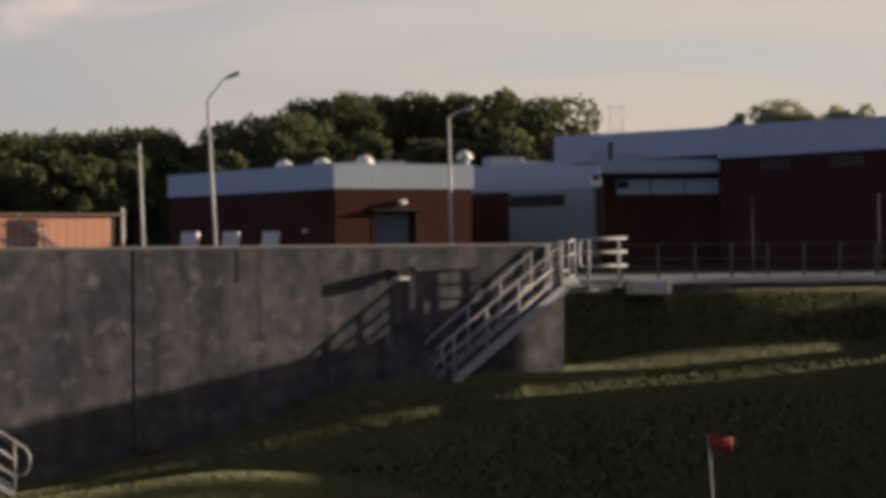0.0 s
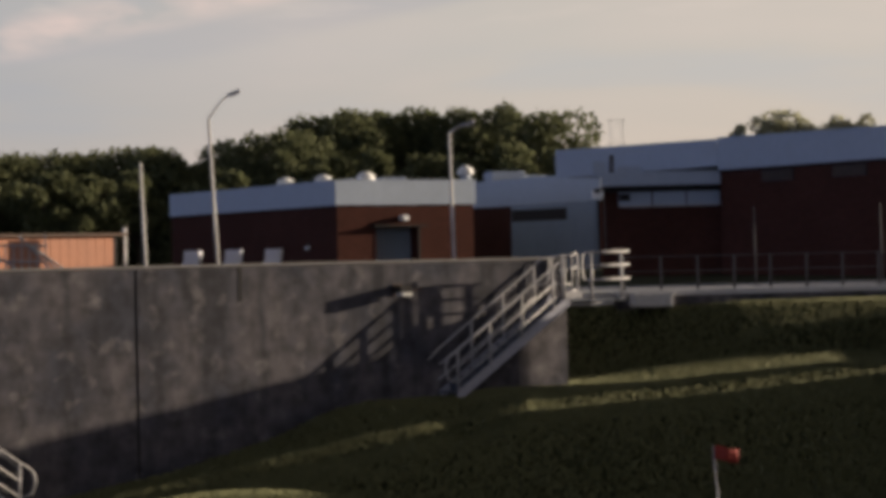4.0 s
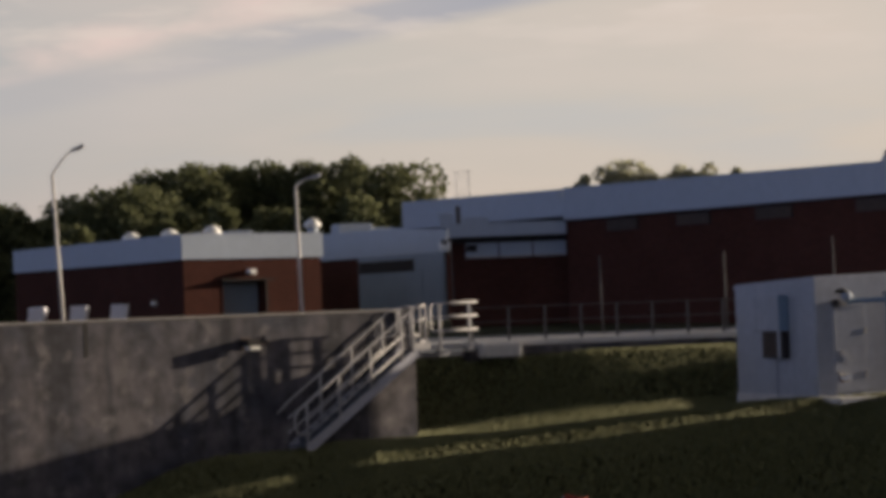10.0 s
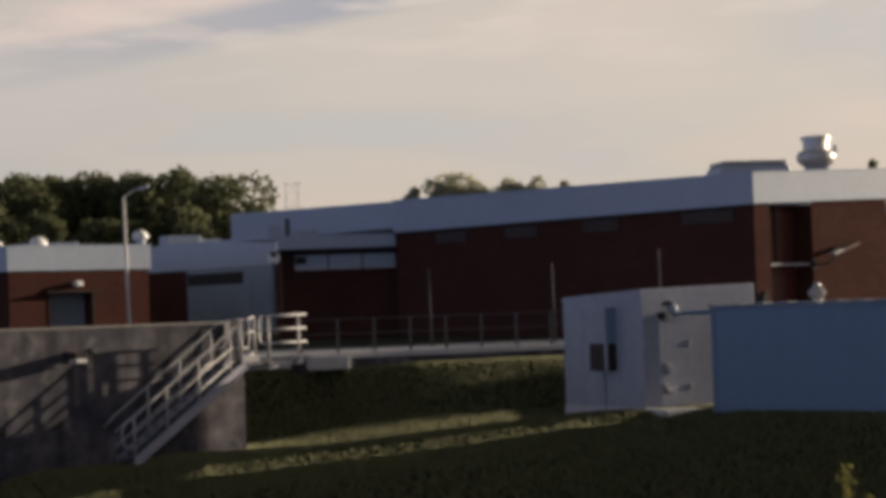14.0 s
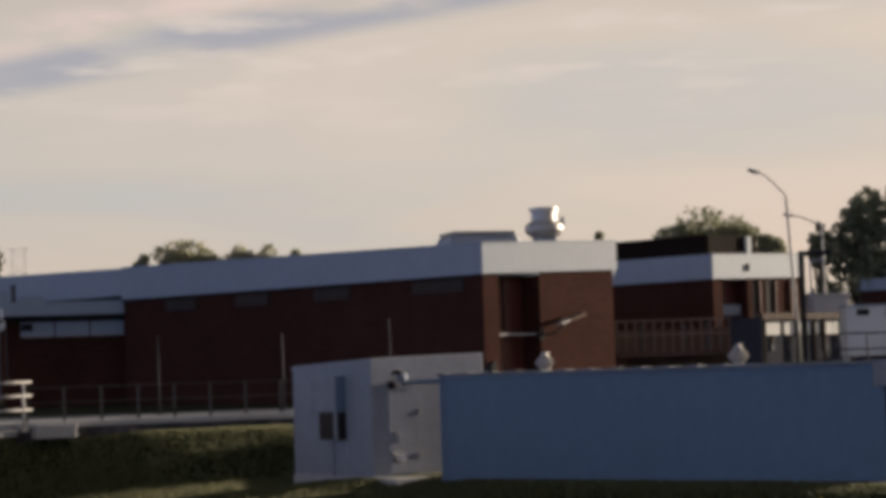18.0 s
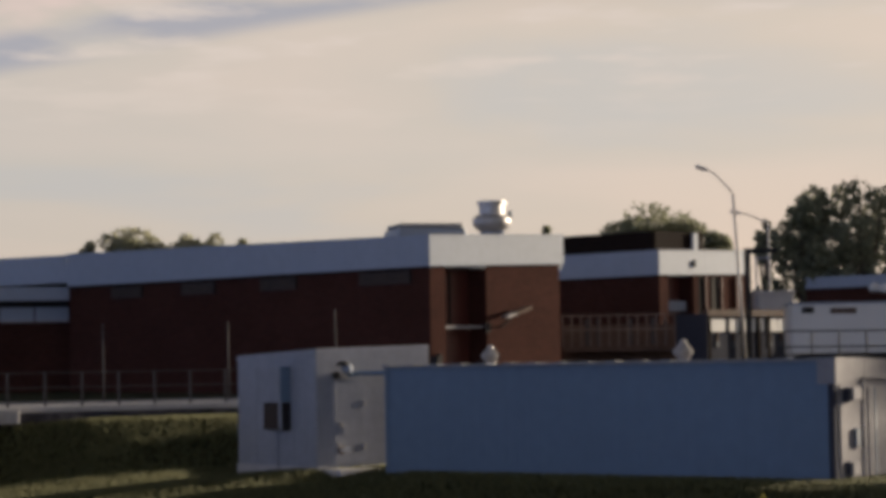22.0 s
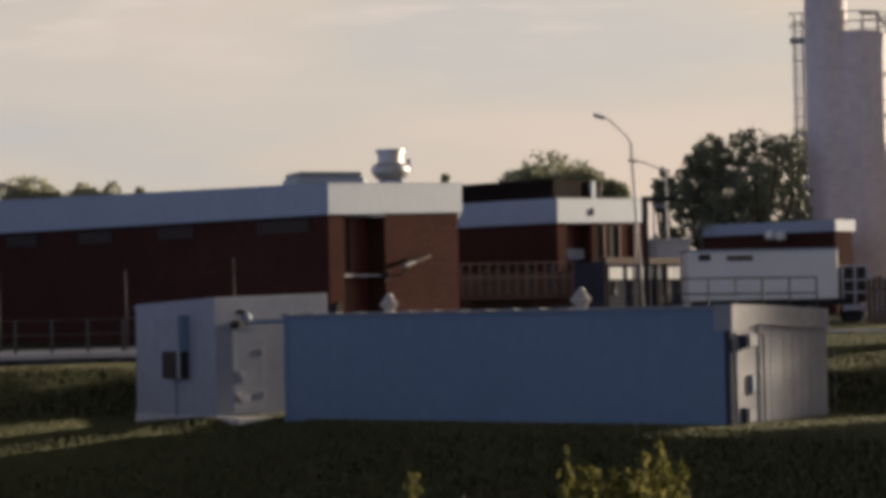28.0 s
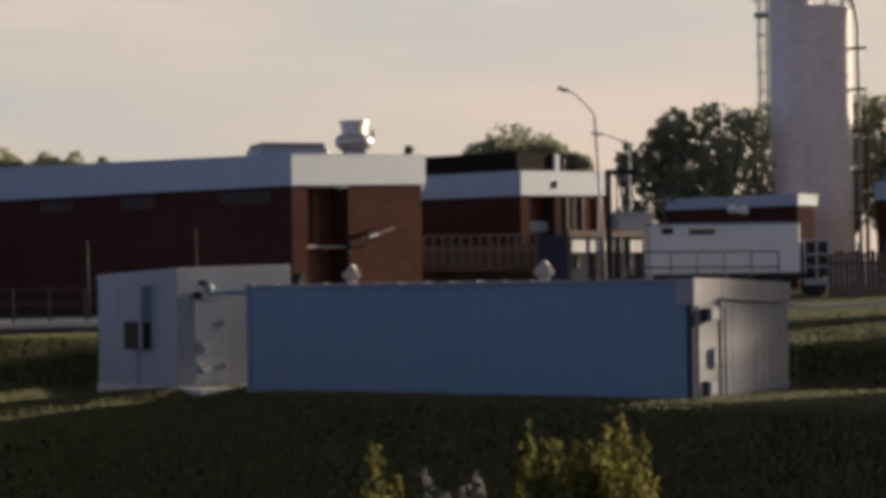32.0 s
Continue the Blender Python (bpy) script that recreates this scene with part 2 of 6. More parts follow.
def grass_material():
    m, n, l, b = nodes_of("mown_grass")
    tc = n.new("ShaderNodeTexCoord")
    a = n.new("ShaderNodeTexNoise"); a.inputs["Scale"].default_value = 0.22; a.inputs["Detail"].default_value = 6
    c = n.new("ShaderNodeTexNoise"); c.inputs["Scale"].default_value = 5.0; c.inputs["Detail"].default_value = 6
    for t in (a, c):
        l.new(tc.outputs["Object"], t.inputs["Vector"])
    r1 = n.new("ShaderNodeValToRGB")
    e = r1.color_ramp.elements
    e[0].position, e[0].color = 0.30, (0.026, 0.031, 0.015, 1)
    e[1].position, e[1].color = 0.72, (0.060, 0.060, 0.027, 1)
    k = e.new(0.5); k.color = (0.040, 0.044, 0.020, 1)
    ad = n.new("ShaderNodeMath"); ad.operation = 'MULTIPLY_ADD'; ad.inputs[1].default_value = 0.45
    l.new(c.outputs["Fac"], ad.inputs[0])
    half = n.new("ShaderNodeMath"); half.operation = 'MULTIPLY'; half.inputs[1].default_value = 0.58
    l.new(a.outputs["Fac"], half.inputs[0]); l.new(half.outputs[0], ad.inputs[2])
    l.new(ad.outputs[0], r1.inputs["Fac"]); l.new(r1.outputs["Color"], b.inputs["Base Color"])
    b.inputs["Roughness"].default_value = 0.95
    b.inputs["Specular IOR Level"].default_value = 0.15
    bp = n.new("ShaderNodeBump"); bp.inputs["Strength"].default_value = 0.5; bp.inputs["Distance"].default_value = 0.05
    l.new(c.outputs["Fac"], bp.inputs["Height"]); l.new(bp.outputs["Normal"], b.inputs["Normal"])
    return m


def leaf_material(name, dark, light, through=0.5):
    m, n, l, b = nodes_of(name)
    g = n.new("ShaderNodeNewGeometry")
    r = n.new("ShaderNodeValToRGB")
    r.color_ramp.elements[0].color = (*dark, 1); r.color_ramp.elements[1].color = (*light, 1)
    l.new(g.outputs["Random Per Island"], r.inputs["Fac"])
    l.new(r.outputs["Color"], b.inputs["Base Color"])
    b.inputs["Roughness"].default_value = 0.75
    b.inputs["Specular IOR Level"].default_value = 0.2
    t = n.new("ShaderNodeBsdfTranslucent"); l.new(r.outputs["Color"], t.inputs["Color"])
    mx = n.new("ShaderNodeMixShader"); mx.inputs[0].default_value = through
    l.new(b.outputs[0], mx.inputs[1]); l.new(t.outputs[0], mx.inputs[2])
    l.new(mx.outputs[0], n["Material Output"].inputs["Surface"])
    return m


def stained_concrete():
    """Old cast concrete: grey ground, broad damp blotches, pale lime bloom and dark drips below the coping."""
    m, n, l, b = nodes_of("weathered_concrete")
    tc = n.new("ShaderNodeTexCoord")

    def layer(scale, detail, lo, hi, stretch=None):
        t = n.new("ShaderNodeTexNoise"); t.inputs["Scale"].default_value = scale; t.inputs["Detail"].default_value = detail
        if stretch:
            mp = n.new("ShaderNodeMapping"); mp.inputs["Scale"].default_value = stretch
            l.new(tc.outputs["Object"], mp.inputs["Vector"]); l.new(mp.outputs["Vector"], t.inputs["Vector"])
        else:
            l.new(tc.outputs["Object"], t.inputs["Vector"])
        r = n.new("ShaderNodeMapRange"); r.inputs["From Min"].default_value, r.inputs["From Max"].default_value = lo, hi
        l.new(t.outputs["Fac"], r.inputs["Value"])
        return t, r

    def blend(first, second, fac):
        x = n.new("ShaderNodeMix"); x.data_type = 'RGBA'
        for s, v in (("A", first), ("B", second)):
            if isinstance(v, tuple):
                x.inputs[s].default_value = (*v, 1)
            else:
                l.new(v, x.inputs[s])
        l.new(fac, x.inputs["Factor"])
        return x.outputs["Result"]

    broad, f1 = layer(0.55, 7, 0.40, 0.60)
    col = blend((0.049, 0.049, 0.064), (0.110, 0.098, 0.107), f1.outputs["Result"])
    _, f2 = layer(1.5, 6, 0.50, 0.66, (1.0, 1.0, 0.16))
    col = blend(col, (0.042, 0.040, 0.048), f2.outputs["Result"])
    _, f3 = layer(1.9, 7, 0.56, 0.70)
    col = blend(col, (0.160, 0.145, 0.150), f3.outputs["Result"])
    fine, f4 = layer(2.6, 7, 0.3, 0.7)
    sc = n.new("ShaderNodeMath"); sc.operation = 'MULTIPLY_ADD'; sc.inputs[1].default_value = 0.85; sc.inputs[2].default_value = 0.52
    l.new(f4.outputs["Result"], sc.inputs[0])
    vm = n.new("ShaderNodeVectorMath"); vm.operation = 'SCALE'
    l.new(col, vm.inputs[0]); l.new(sc.outputs[0], vm.inputs["Scale"]); l.new(vm.outputs[0], b.inputs["Base Color"])
    b.inputs["Roughness"].default_value = 0.92
    bp = n.new("ShaderNodeBump"); bp.inputs["Strength"].default_value = 0.35; bp.inputs["Distance"].default_value = 0.02
    l.new(fine.outputs["Fac"], bp.inputs["Height"]); l.new(bp.outputs["Normal"], b.inputs["Normal"])
    return m


CONCRETE = stained_concrete()
CONCRETE_PALE = surface("pale_concrete", (0.56, 0.545, 0.54), 0.85, vary=0.18, big=0.7, small=8.0, bump=0.2)
COPING = surface("coping_concrete", (0.24, 0.225, 0.215), 0.9, vary=0.2, big=0.7, small=5.0, bump=0.2)
JOINT = surface("dark_joint", (0.030, 0.027, 0.026), 0.95, vary=0.3)
FASCIA = surface("fascia_metal", (0.345, 0.395, 0.485), 0.5, spec=0.45, vary=0.07, big=0.3, small=4.0, bump=0.02, streak=0.3)
BRICK = brickwork("red_brown_brick", (0.079, 0.0300, 0.0230), (0.054, 0.0215, 0.0170), (0.060, 0.034, 0.027))
# near-black for openings and dark parts, also for shade painted under overhangs
DARK = surface("dark_parts_and_shade", (0.022, 0.018, 0.018), 0.85, vary=0.3)
SLATE = surface("dark_slate_enamel", (0.056, 0.060, 0.082), 0.9, spec=0.1, vary=0.2, bump=0.03)
SCREEN = surface("dark_brown_screen", (0.018, 0.012, 0.010), 0.9, spec=0.1, vary=0.3)
BRONZE = surface("bronze_glass_panel", (0.11, 0.035, 0.028), 0.35, vary=0.25)
DOOR_GREY = surface("grey_door", (0.205, 0.25, 0.315), 0.55, vary=0.12, bump=0.03)
SHED_BLUE = surface("blue_grey_metal_siding", (0.172, 0.248, 0.352), 0.55, vary=0.08, big=0.35, small=3.0, bump=0.03, streak=0.35)
SHED_GREY = surface("pale_grey_metal_siding", (0.345, 0.335, 0.355), 0.7, spec=0.25, vary=0.14, big=0.5, small=4.0, bump=0.04, streak=0.5)
SHELTER_GREY = surface("shelter_blue_grey_paint", (0.385, 0.40, 0.45), 0.85, spec=0.15, vary=0.12, big=0.6, small=5.0, bump=0.03, streak=0.5)
SHED_ROOF = surface("shed_roof_metal", (0.30, 0.30, 0.31), 0.5, vary=0.15)
DULL = surface("dull_shaded_grey", (0.088, 0.08, 0.078), 0.7, vary=0.25)
GALV = surface("galvanised_pipe", (0.43, 0.41, 0.41), 0.55, metal=0.1, vary=0.15, small=20, bump=0.03)
STRINGER = surface("weathered_steel_channel", (0.38, 0.38, 0.43), 0.55, metal=0.2, vary=0.2)
TREAD = surface("grating_tread", (0.12, 0.13, 0.155), 0.7, metal=0.3, vary=0.25)
STEEL = surface("bright_stainless", (0.55, 0.53, 0.52), 0.45, metal=0.6, vary=0.1)
WHITE = surface("white_paint", (0.82, 0.81, 0.79), 0.5, vary=0.08, bump=0.03)
SILO = surface("silo_coating", (0.77, 0.68, 0.68), 0.7, vary=0.14, big=0.2, small=2.5, bump=0.05, streak=0.5)
BLACK = surface("black_rubber", (0.02, 0.02, 0.022), 0.8, vary=0.3)
ORANGE = surface("orange_brown_siding", (0.47, 0.205, 0.12), 0.7, vary=0.15, streak=0.4)
RUST = surface("dark_rusty_steel", (0.13, 0.085, 0.065), 0.8, vary=0.35)
FLAG = surface("orange_flag_cloth", (0.30, 0.035, 0.022), 0.8, vary=0.15)
GRASS = grass_material()
BARK = surface("bark", (0.10, 0.075, 0.055), 0.95, vary=0.35, small=9, bump=0.6)
LEAF = leaf_material("leaves_dark", (0.112, 0.126, 0.066), (0.165, 0.172, 0.090))
# the next two leaf colours are paled to put distance haze into them
LEAF_M = leaf_material("leaves_hazed_mid", (0.23, 0.245, 0.17), (0.37, 0.375, 0.255))
LEAF_H = leaf_material("leaves_hazed_pale", (0.32, 0.33, 0.24), (0.58, 0.56, 0.41))
LEAF_G = leaf_material("grey_weed", (0.10, 0.10, 0.10), (0.22, 0.21, 0.22))
LEAF_B = leaf_material("leaves_bush", (0.08, 0.09, 0.022), (0.27, 0.24, 0.075))
SHEET = surface("pale_sheet_metal", (0.68, 0.66, 0.71), 0.6, spec=0.2, vary=0.1, bump=0.03)
CATWALK = surface("weathered_brown_steel", (0.24, 0.175, 0.145), 0.85, vary=0.35)
LAMP_GREY = surface("pale_painted_pole", (0.60, 0.57, 0.54), 0.55, vary=0.1, bump=0.02)
GLASS_LIT = surface("lamp_lens", (0.75, 0.73, 0.68), 0.25, vary=0.05)


# ---- building helpers ----
def box(bm, x0, y0, z0, x1, y1, z1, m=None):
    vs = [bm.verts.new((x, y, z)) for z in (z0, z1) for x, y in ((x0, y0), (x1, y0), (x1, y1), (x0, y1))]
    for f in ((3, 2, 1, 0), (4, 5, 6, 7), (0, 1, 5, 4), (1, 2, 6, 5), (2, 3, 7, 6), (3, 0, 4, 7)):
        bm.faces.new([vs[i] for i in f])
    if m is not None:
        bmesh.ops.transform(bm, matrix=m, verts=vs)
    return bm


def tube(bm, pts, radius, sides=8, radius_end=None):
    """A round bar through the points."""
    pts = [Vector(p) for p in pts]
    rings = []
    for i, p in enumerate(pts):
        d = (pts[min(i + 1, len(pts) - 1)] - pts[max(i - 1, 0)]).normalized()
        a = d.orthogonal().normalized() if abs(d.z) > 0.9 else d.cross(Vector((0, 0, 1))).normalized()
        b = d.cross(a)
        r = radius if radius_end is None else radius + (radius_end - radius) * i / (len(pts) - 1)
        rings.append([bm.verts.new(p + r * (math.cos(2 * math.pi * k / sides) * a + math.sin(2 * math.pi * k / sides) * b)) for k in range(sides)])
    for u, v in zip(rings, rings[1:]):
        # match the start of each ring to its neighbour
        off = min(range(sides), key=lambda k: (v[k].co - u[0].co).length)
        v[:] = v[off:] + v[:off]
        if sides > 2 and (v[1].co - u[1].co).length > (v[-1].co - u[1].co).length:
            v[1:] = v[:0:-1]
        for k in range(sides):
            bm.faces.new((u[k], u[(k + 1) % sides], v[(k + 1) % sides], v[k]))
    bm.faces.new(rings[0][::-1]); bm.faces.new(rings[-1])
    bmesh.ops.recalc_face_normals(bm, faces=bm.faces)
    return bm


def lathe(bm, profile, sides=24, centre=(0, 0, 0)):
    """A turned body from (radius, height) pairs."""
    cx, cy, cz = centre
    rings = [[bm.verts.new((cx + r * math.cos(2 * math.pi * k / sides), cy + r * math.sin(2 * math.pi * k / sides), cz + z)) for k in range(sides)] for r, z in profile]
    for u, v in zip(rings, rings[1:]):
        for k in range(sides):
            bm.faces.new((u[k], u[(k + 1) % sides], v[(k + 1) % sides], v[k]))
    bm.faces.new(rings[0][::-1]); bm.faces.new(rings[-1])
    return bm


def mesh_object(name, bm, material, parent=None, bevel=0.0, smooth=False):
    if bevel:
        bmesh.ops.bevel(bm, geom=bm.edges[:], offset=bevel, segments=1, affect='EDGES', clamp_overlap=True)
    me = bpy.data.meshes.new(name)
    bm.to_mesh(me); bm.free()
    me.materials.append(material)
    if smooth:
        me.polygons.foreach_set("use_smooth", [True] * len(me.polygons))
    ob = new(name, me)
    if parent is not None:
        ob.parent = parent
    return ob


def part(name, bm, material, parent, label="", bevel=0.0, smooth=False):
    ob = mesh_object(name, bm, material, parent, bevel, smooth)
    return tagged(ob, label) if label else ob


def slab(name, dims, material, parent, label="", bevel=0.0):
    return part(name, box(bmesh.new(), *dims), material, parent, label, bevel)


def thing(name, m, label, category, group="", kind=""):
    ob = new(name)
    ob.empty_display_size = 0.3
    ob.matrix_world = m
    return tagged(ob, label, category, group, kind)


def polar(az, r):
    return r * math.sin(radians(az)), r * math.cos(radians(az))


def height(el, r):
    return EYE + r * math.tan(radians(el))


# ---- ground ----
def ramp(v, xs, zs):
    return np.interp(v, xs, zs)


def ground_z(x, y):
    x, y = np.asarray(x, float), np.asarray(y, float)
    q = 0.781 * (x - 11.1) + 0.624 * (y - 54.6)
    wall_d = (x + 3.41) * 0.545 - (y - 55.9) * 0.839
    by_wall = np.exp(-(np.maximum(wall_d, 0) / 4.0) ** 2)
    front = (ramp(q - 1, [-60, -30, -20, -17.4, -13.7, -10.8, -5, 0], [-5.2, -3.7, -2.72, -2.25, -1.25, -0.8, -0.12, 0])
             + ramp(q + 1, [-60, -30, -20, -17.4, -13.7, -10.8, -5, 0], [-5.2, -3.7, -2.72, -2.25, -1.25, -0.8, -0.12, 0])) / 2
    open_lawn = ramp(q, [-60, -30, -20, -10.8, -5, 0], [-4.5, -2.6, -1.75, -0.8, -0.12, 0])
    front = front * by_wall + open_lawn * (1 - by_wall)
    # the lawn drops more steeply before the shed
    along = -0.624 * (x - 18.6) + 0.781 * (y - 45.2)
    drop = ramp(q, [-60, -30, -13, -2.4, -1.4, 0], [-6.5, -4.6, -2.75, -0.10, 0, 0])
    side = ramp(along, [12.5, 20], [1, 0])
    front = drop * side + front * (1 - side)
    # a bank behind the sheds, held off round their footprints
    qb = 0.592 * (x - 5.6) + 0.806 * (y - 62.0)
    bank = ramp(qb, [-1.6, -1.0, 1.0, 1.6, 9, 34, 60], [0, 0.04, 0.80, 0.88, 1.32, 1.95, 2.0])
    u, v = 0.781 * (x - 18.6) + 0.624 * (y - 45.2), -0.624 * (x - 18.6) + 0.781 * (y - 45.2)
    gap = np.hypot(np.maximum(np.abs(u - 2.6) - 3.0, 0), np.maximum(np.abs(v - 7.8) - 8.3, 0))
    bank = np.where(qb < 9, bank * ramp(gap, [0.3, 2.2], [0, 1]), bank)
    rise_y = ramp(y, [57, 60, 65.5, 70, 80, 110], [0, 0.25, 1.12, 1.34, 1.5, 2.0])
    rise_y = rise_y * ramp(x, [9, 14], [1, 0])
    back_y, back_q = rise_y * ramp(gap, [0.3, 2.5], [0, 1]), bank
    # level terrace between the tank wall and the shelter, falling gently to the left
    terrace = ramp(x, [-14, -8, -3.6, -1.7, 0, 4, 8, 11], [-2.6, -1.65, -0.86, -0.70, -0.58, -0.33, -0.07, 0])
    crest = 49.9 - (0.94 * y - 0.342 * x)
    terrace = terrace + ramp(crest, [0, 0.8, 3, 6], [0, -0.22, -0.50, -0.95])
    on = (ramp(0.94 * y - 0.342 * x, [43.5, 47.0], [0, 1]) * ramp(x, [9.5, 11.5], [1, 0]) * np.clip((66 - y) / (66 - ramp(x, [2, 6], [62.8, 59.5])), 0, 1)
          * (1 - np.exp(-(np.maximum(wall_d, 0) / 1.3) ** 2) * ramp(x, [-3, -1.5], [1, 0])))
    r = np.hypot(x, y)
    near = ramp(r, [0, 4, 16, 22], [1, 1, 0.0, 0.0])
    z = (front + np.maximum(back_y, back_q)) * (1 - on) + terrace * on
    # swell of the lawn before the tank wall
    swell = -1.18 + 0.105 * np.minimum(x + 3, 0) + 0.03 * (y - 40)
    fg = ramp(0.94 * y - 0.342 * x, [40.5, 45.5], [1, 0]) * ramp(x, [-7, 2], [1, 0]) * ramp(y, [26, 30], [0, 1])
    fg = fg * fg * (3 - 2 * fg)
    z = z * (1 - fg) + swell * fg
    # a low ridge, a shallow swale behind it and the foot of the far bank, all along the evening light
    q_ = y - (x - 3) * 0.3443
    rows = [np.interp(x, [-0.8, 3.4, 7.7], [-0.94, -0.71, -0.32]), np.interp(x, [-0.8, 3.5, 7.8], [-0.72, -0.42, -0.155]),
            np.interp(x, [0, 1.95, 3.85, 8], [-0.70, -0.68, -0.54, -0.26]), np.interp(x, [0, 2.1, 4, 8.3], [-0.68, -0.44, -0.27, -0.14])]
    f0, f1, f2 = np.clip((q_ - 53.73) / 0.77, 0, 1), np.clip((q_ - 54.5) / 4.7, 0, 1), np.clip((q_ - 59.2) / 2.0, 0, 1)
    ridge = rows[0] + (rows[1] - rows[0]) * f0 + (rows[2] - rows[1]) * f1 + (rows[3] - rows[2]) * f2
    rw = ramp(x, [-2.6, -1.0, 8.2, 9.4], [0, 1, 1, 0]) * ramp(q_, [52.4, 53.6, 61.3, 62.4], [0, 1, 1, 0])
    z = z * (1 - rw) + ridge * rw
    # a hollow below the foot of the stairs, and one at the left end of the far bank
    z = z - 0.38 * ramp(x, [-16, -11, -2.6, -1.2], [0, 1, 1, 0]) * ramp(q_, [49.5, 52.4, 55, 56.5], [0, 1, 1, 0])
    z = z - 0.22 * ramp(x, [-2, 0, 2.4, 4.6], [0, 1, 1, 0]) * ramp(q_, [61.6, 63.2, 65.6, 66.6], [0, 1, 1, 0])
    # level ground behind the shelter
    cut = ramp(x, [8.4, 10, 24, 28], [0, 1, 1, 0]) * ramp(q_, [57.5, 58.5, 61.4, 62.6], [0, 1, 1, 0])
    z = z * (1 - cut) + np.minimum(z, 0.05) * cut
    # grass heaped against the tank wall, level at the foot of the stairs
    s = (x + 3.41) * 0.839 + (y - 55.9) * 0.545
    heap = ramp(s, [-13, -10.6, -8.7, -7.3, -5.9, -4.4, -3.66, -2.9, -2.1, -1.35, -0.3], [-3.0, -2.72, -2.42, -2.2, -1.87, -1.48, -1.17, -0.95, -0.80, -0.82, -0.80])
    hw = np.exp(-(np.maximum(wall_d, 0) / 1.9) ** 2) * ramp(s, [-13, -11, -0.5, 0.8], [0, 1, 1, 0]) * (wall_d > -1)
    z = z * (1 - hw) + heap * hw
    far = ramp(r, [130, 260], [0, 1])
    z = z * (1 - far) + 1.9 * far
    behind = ramp(y, [-20, 5], [1, 0])
    z = z * (1 - np.maximum(near, behind)) + 0.9 * np.maximum(near, behind)
    lumps = 0.009 * np.sin(x * 0.7 + 1.3 * np.sin(y * 0.31)) * np.sin(y * 0.53 + 0.4) + 0.004 * np.sin(x * 1.9 + y * 1.3)
    return z + lumps * ramp(r, [20, 30, 100, 140], [0, 1, 1, 0])


def gz(x, y):
    return float(ground_z(x, y))


def axis(lo, hi, step, far):
    inner = list(np.arange(lo, hi + step / 2, step))
    out, d, lo_out, hi_out = step, step, [], []
    a, b = lo, hi
    while d < far:
        d *= 1.35
        a -= d; b += d
        lo_out.append(a); hi_out.append(b)
    return np.array(lo_out[::-1] + inner + hi_out)


gx, gy = axis(-26, 46, 0.4, 900), axis(26, 78, 0.4, 900)
GX, GY = np.meshgrid(gx, gy)
GZ = ground_z(GX, GY)
nx, ny = len(gx), len(gy)
ids = np.arange(nx * ny).reshape(ny, nx)
quads = np.stack([ids[:-1, :-1], ids[:-1, 1:], ids[1:, 1:], ids[1:, :-1]], -1).reshape(-1, 4)
gm = bpy.data.meshes.new("ground")
gm.from_pydata(np.stack([GX, GY, GZ], -1).reshape(-1, 3).tolist(), [], quads.tolist())
gm.materials.append(GRASS)
gm.polygons.foreach_set("use_smooth", [True] * len(gm.polygons))
tagged(new("ground", gm), "uneven mown lawn, dry yellow-green grass on gentle banks", "lawn", kind="structure")

TURN = 33.0        # heading of the brick buildings and the tank wall
U, N = Vector((math.cos(radians(TURN)), math.sin(radians(TURN)))), Vector((math.sin(radians(TURN)), -math.cos(radians(TURN))))

# ---- concrete tank wall ----
WALL_TOP = 2.64
wx, wy = -3.41, 55.9
TANK = pose(wx, wy, 0, rz=TURN)
tank = thing("tank_wall", TANK, "long stained grey concrete tank wall with a pale coping", "wall", kind="structure")
SEAMS = [-24.0, -13.7, -8.09, 3.7]
for a, b in zip(SEAMS, SEAMS[1:]):
    slab("wall_panel", (a + 0.035, 0, -4.6, b - 0.035, 0.4, WALL_TOP - 0.072), CONCRETE, tank)
for s in SEAMS[1:-1]:
    slab("joint_filler", (s - 0.033, 0.03, -4.6, s + 0.033, 0.38, WALL_TOP - 0.072), JOINT, tank)
slab("joint_filler", (-5.52, -0.006, 1.75, -5.41, 0.1, WALL_TOP - 0.074), JOINT, tank)
slab("joint_filler", (-12.35, -0.004, 1.55, -12.30, 0.1, WALL_TOP - 0.074), JOINT, tank)
slab("coping", (-24, -0.025, WALL_TOP - 0.07, 3.725, 0.43, WALL_TOP), COPING, tank, bevel=0.012)
slab("side_wall", (3.3, 0.402, -3, 3.7, 16, WALL_TOP - 0.072), CONCRETE, tank)


def wall_light(m):
    ob = thing("wall_light", m, "dark wall-mounted floodlight with a pale lens on the concrete wall", "light")
    slab("housing", (-0.17, -0.46, 0.0, 0.17, -0.05, 0.17), DARK, ob, bevel=0.02)
    slab("lens", (-0.13, -0.48, -0.10, 0.17, -0.16, -0.004), GLASS_LIT, ob, "pale frosted lens", 0.015)
    slab("back_plate", (-0.12, -0.048, -0.08, 0.12, -0.002, 0.2), RUST, ob)
    bm = bmesh.new()
    tube(bm, [(0.18, -0.05, 0.05), (0.55, -0.05, 0.04), (0.62, -0.05, 0.08), (0.62, -0.05, 0.22)], 0.018)
    part("conduit", bm, RUST, ob)
    slab("junction_box", (0.50, -0.09, 0.12, 0.66, -0.002, 0.24), CONCRETE, ob, bevel=0.008)


wall_light(TANK @ pose(-1.25, 0, 1.86))


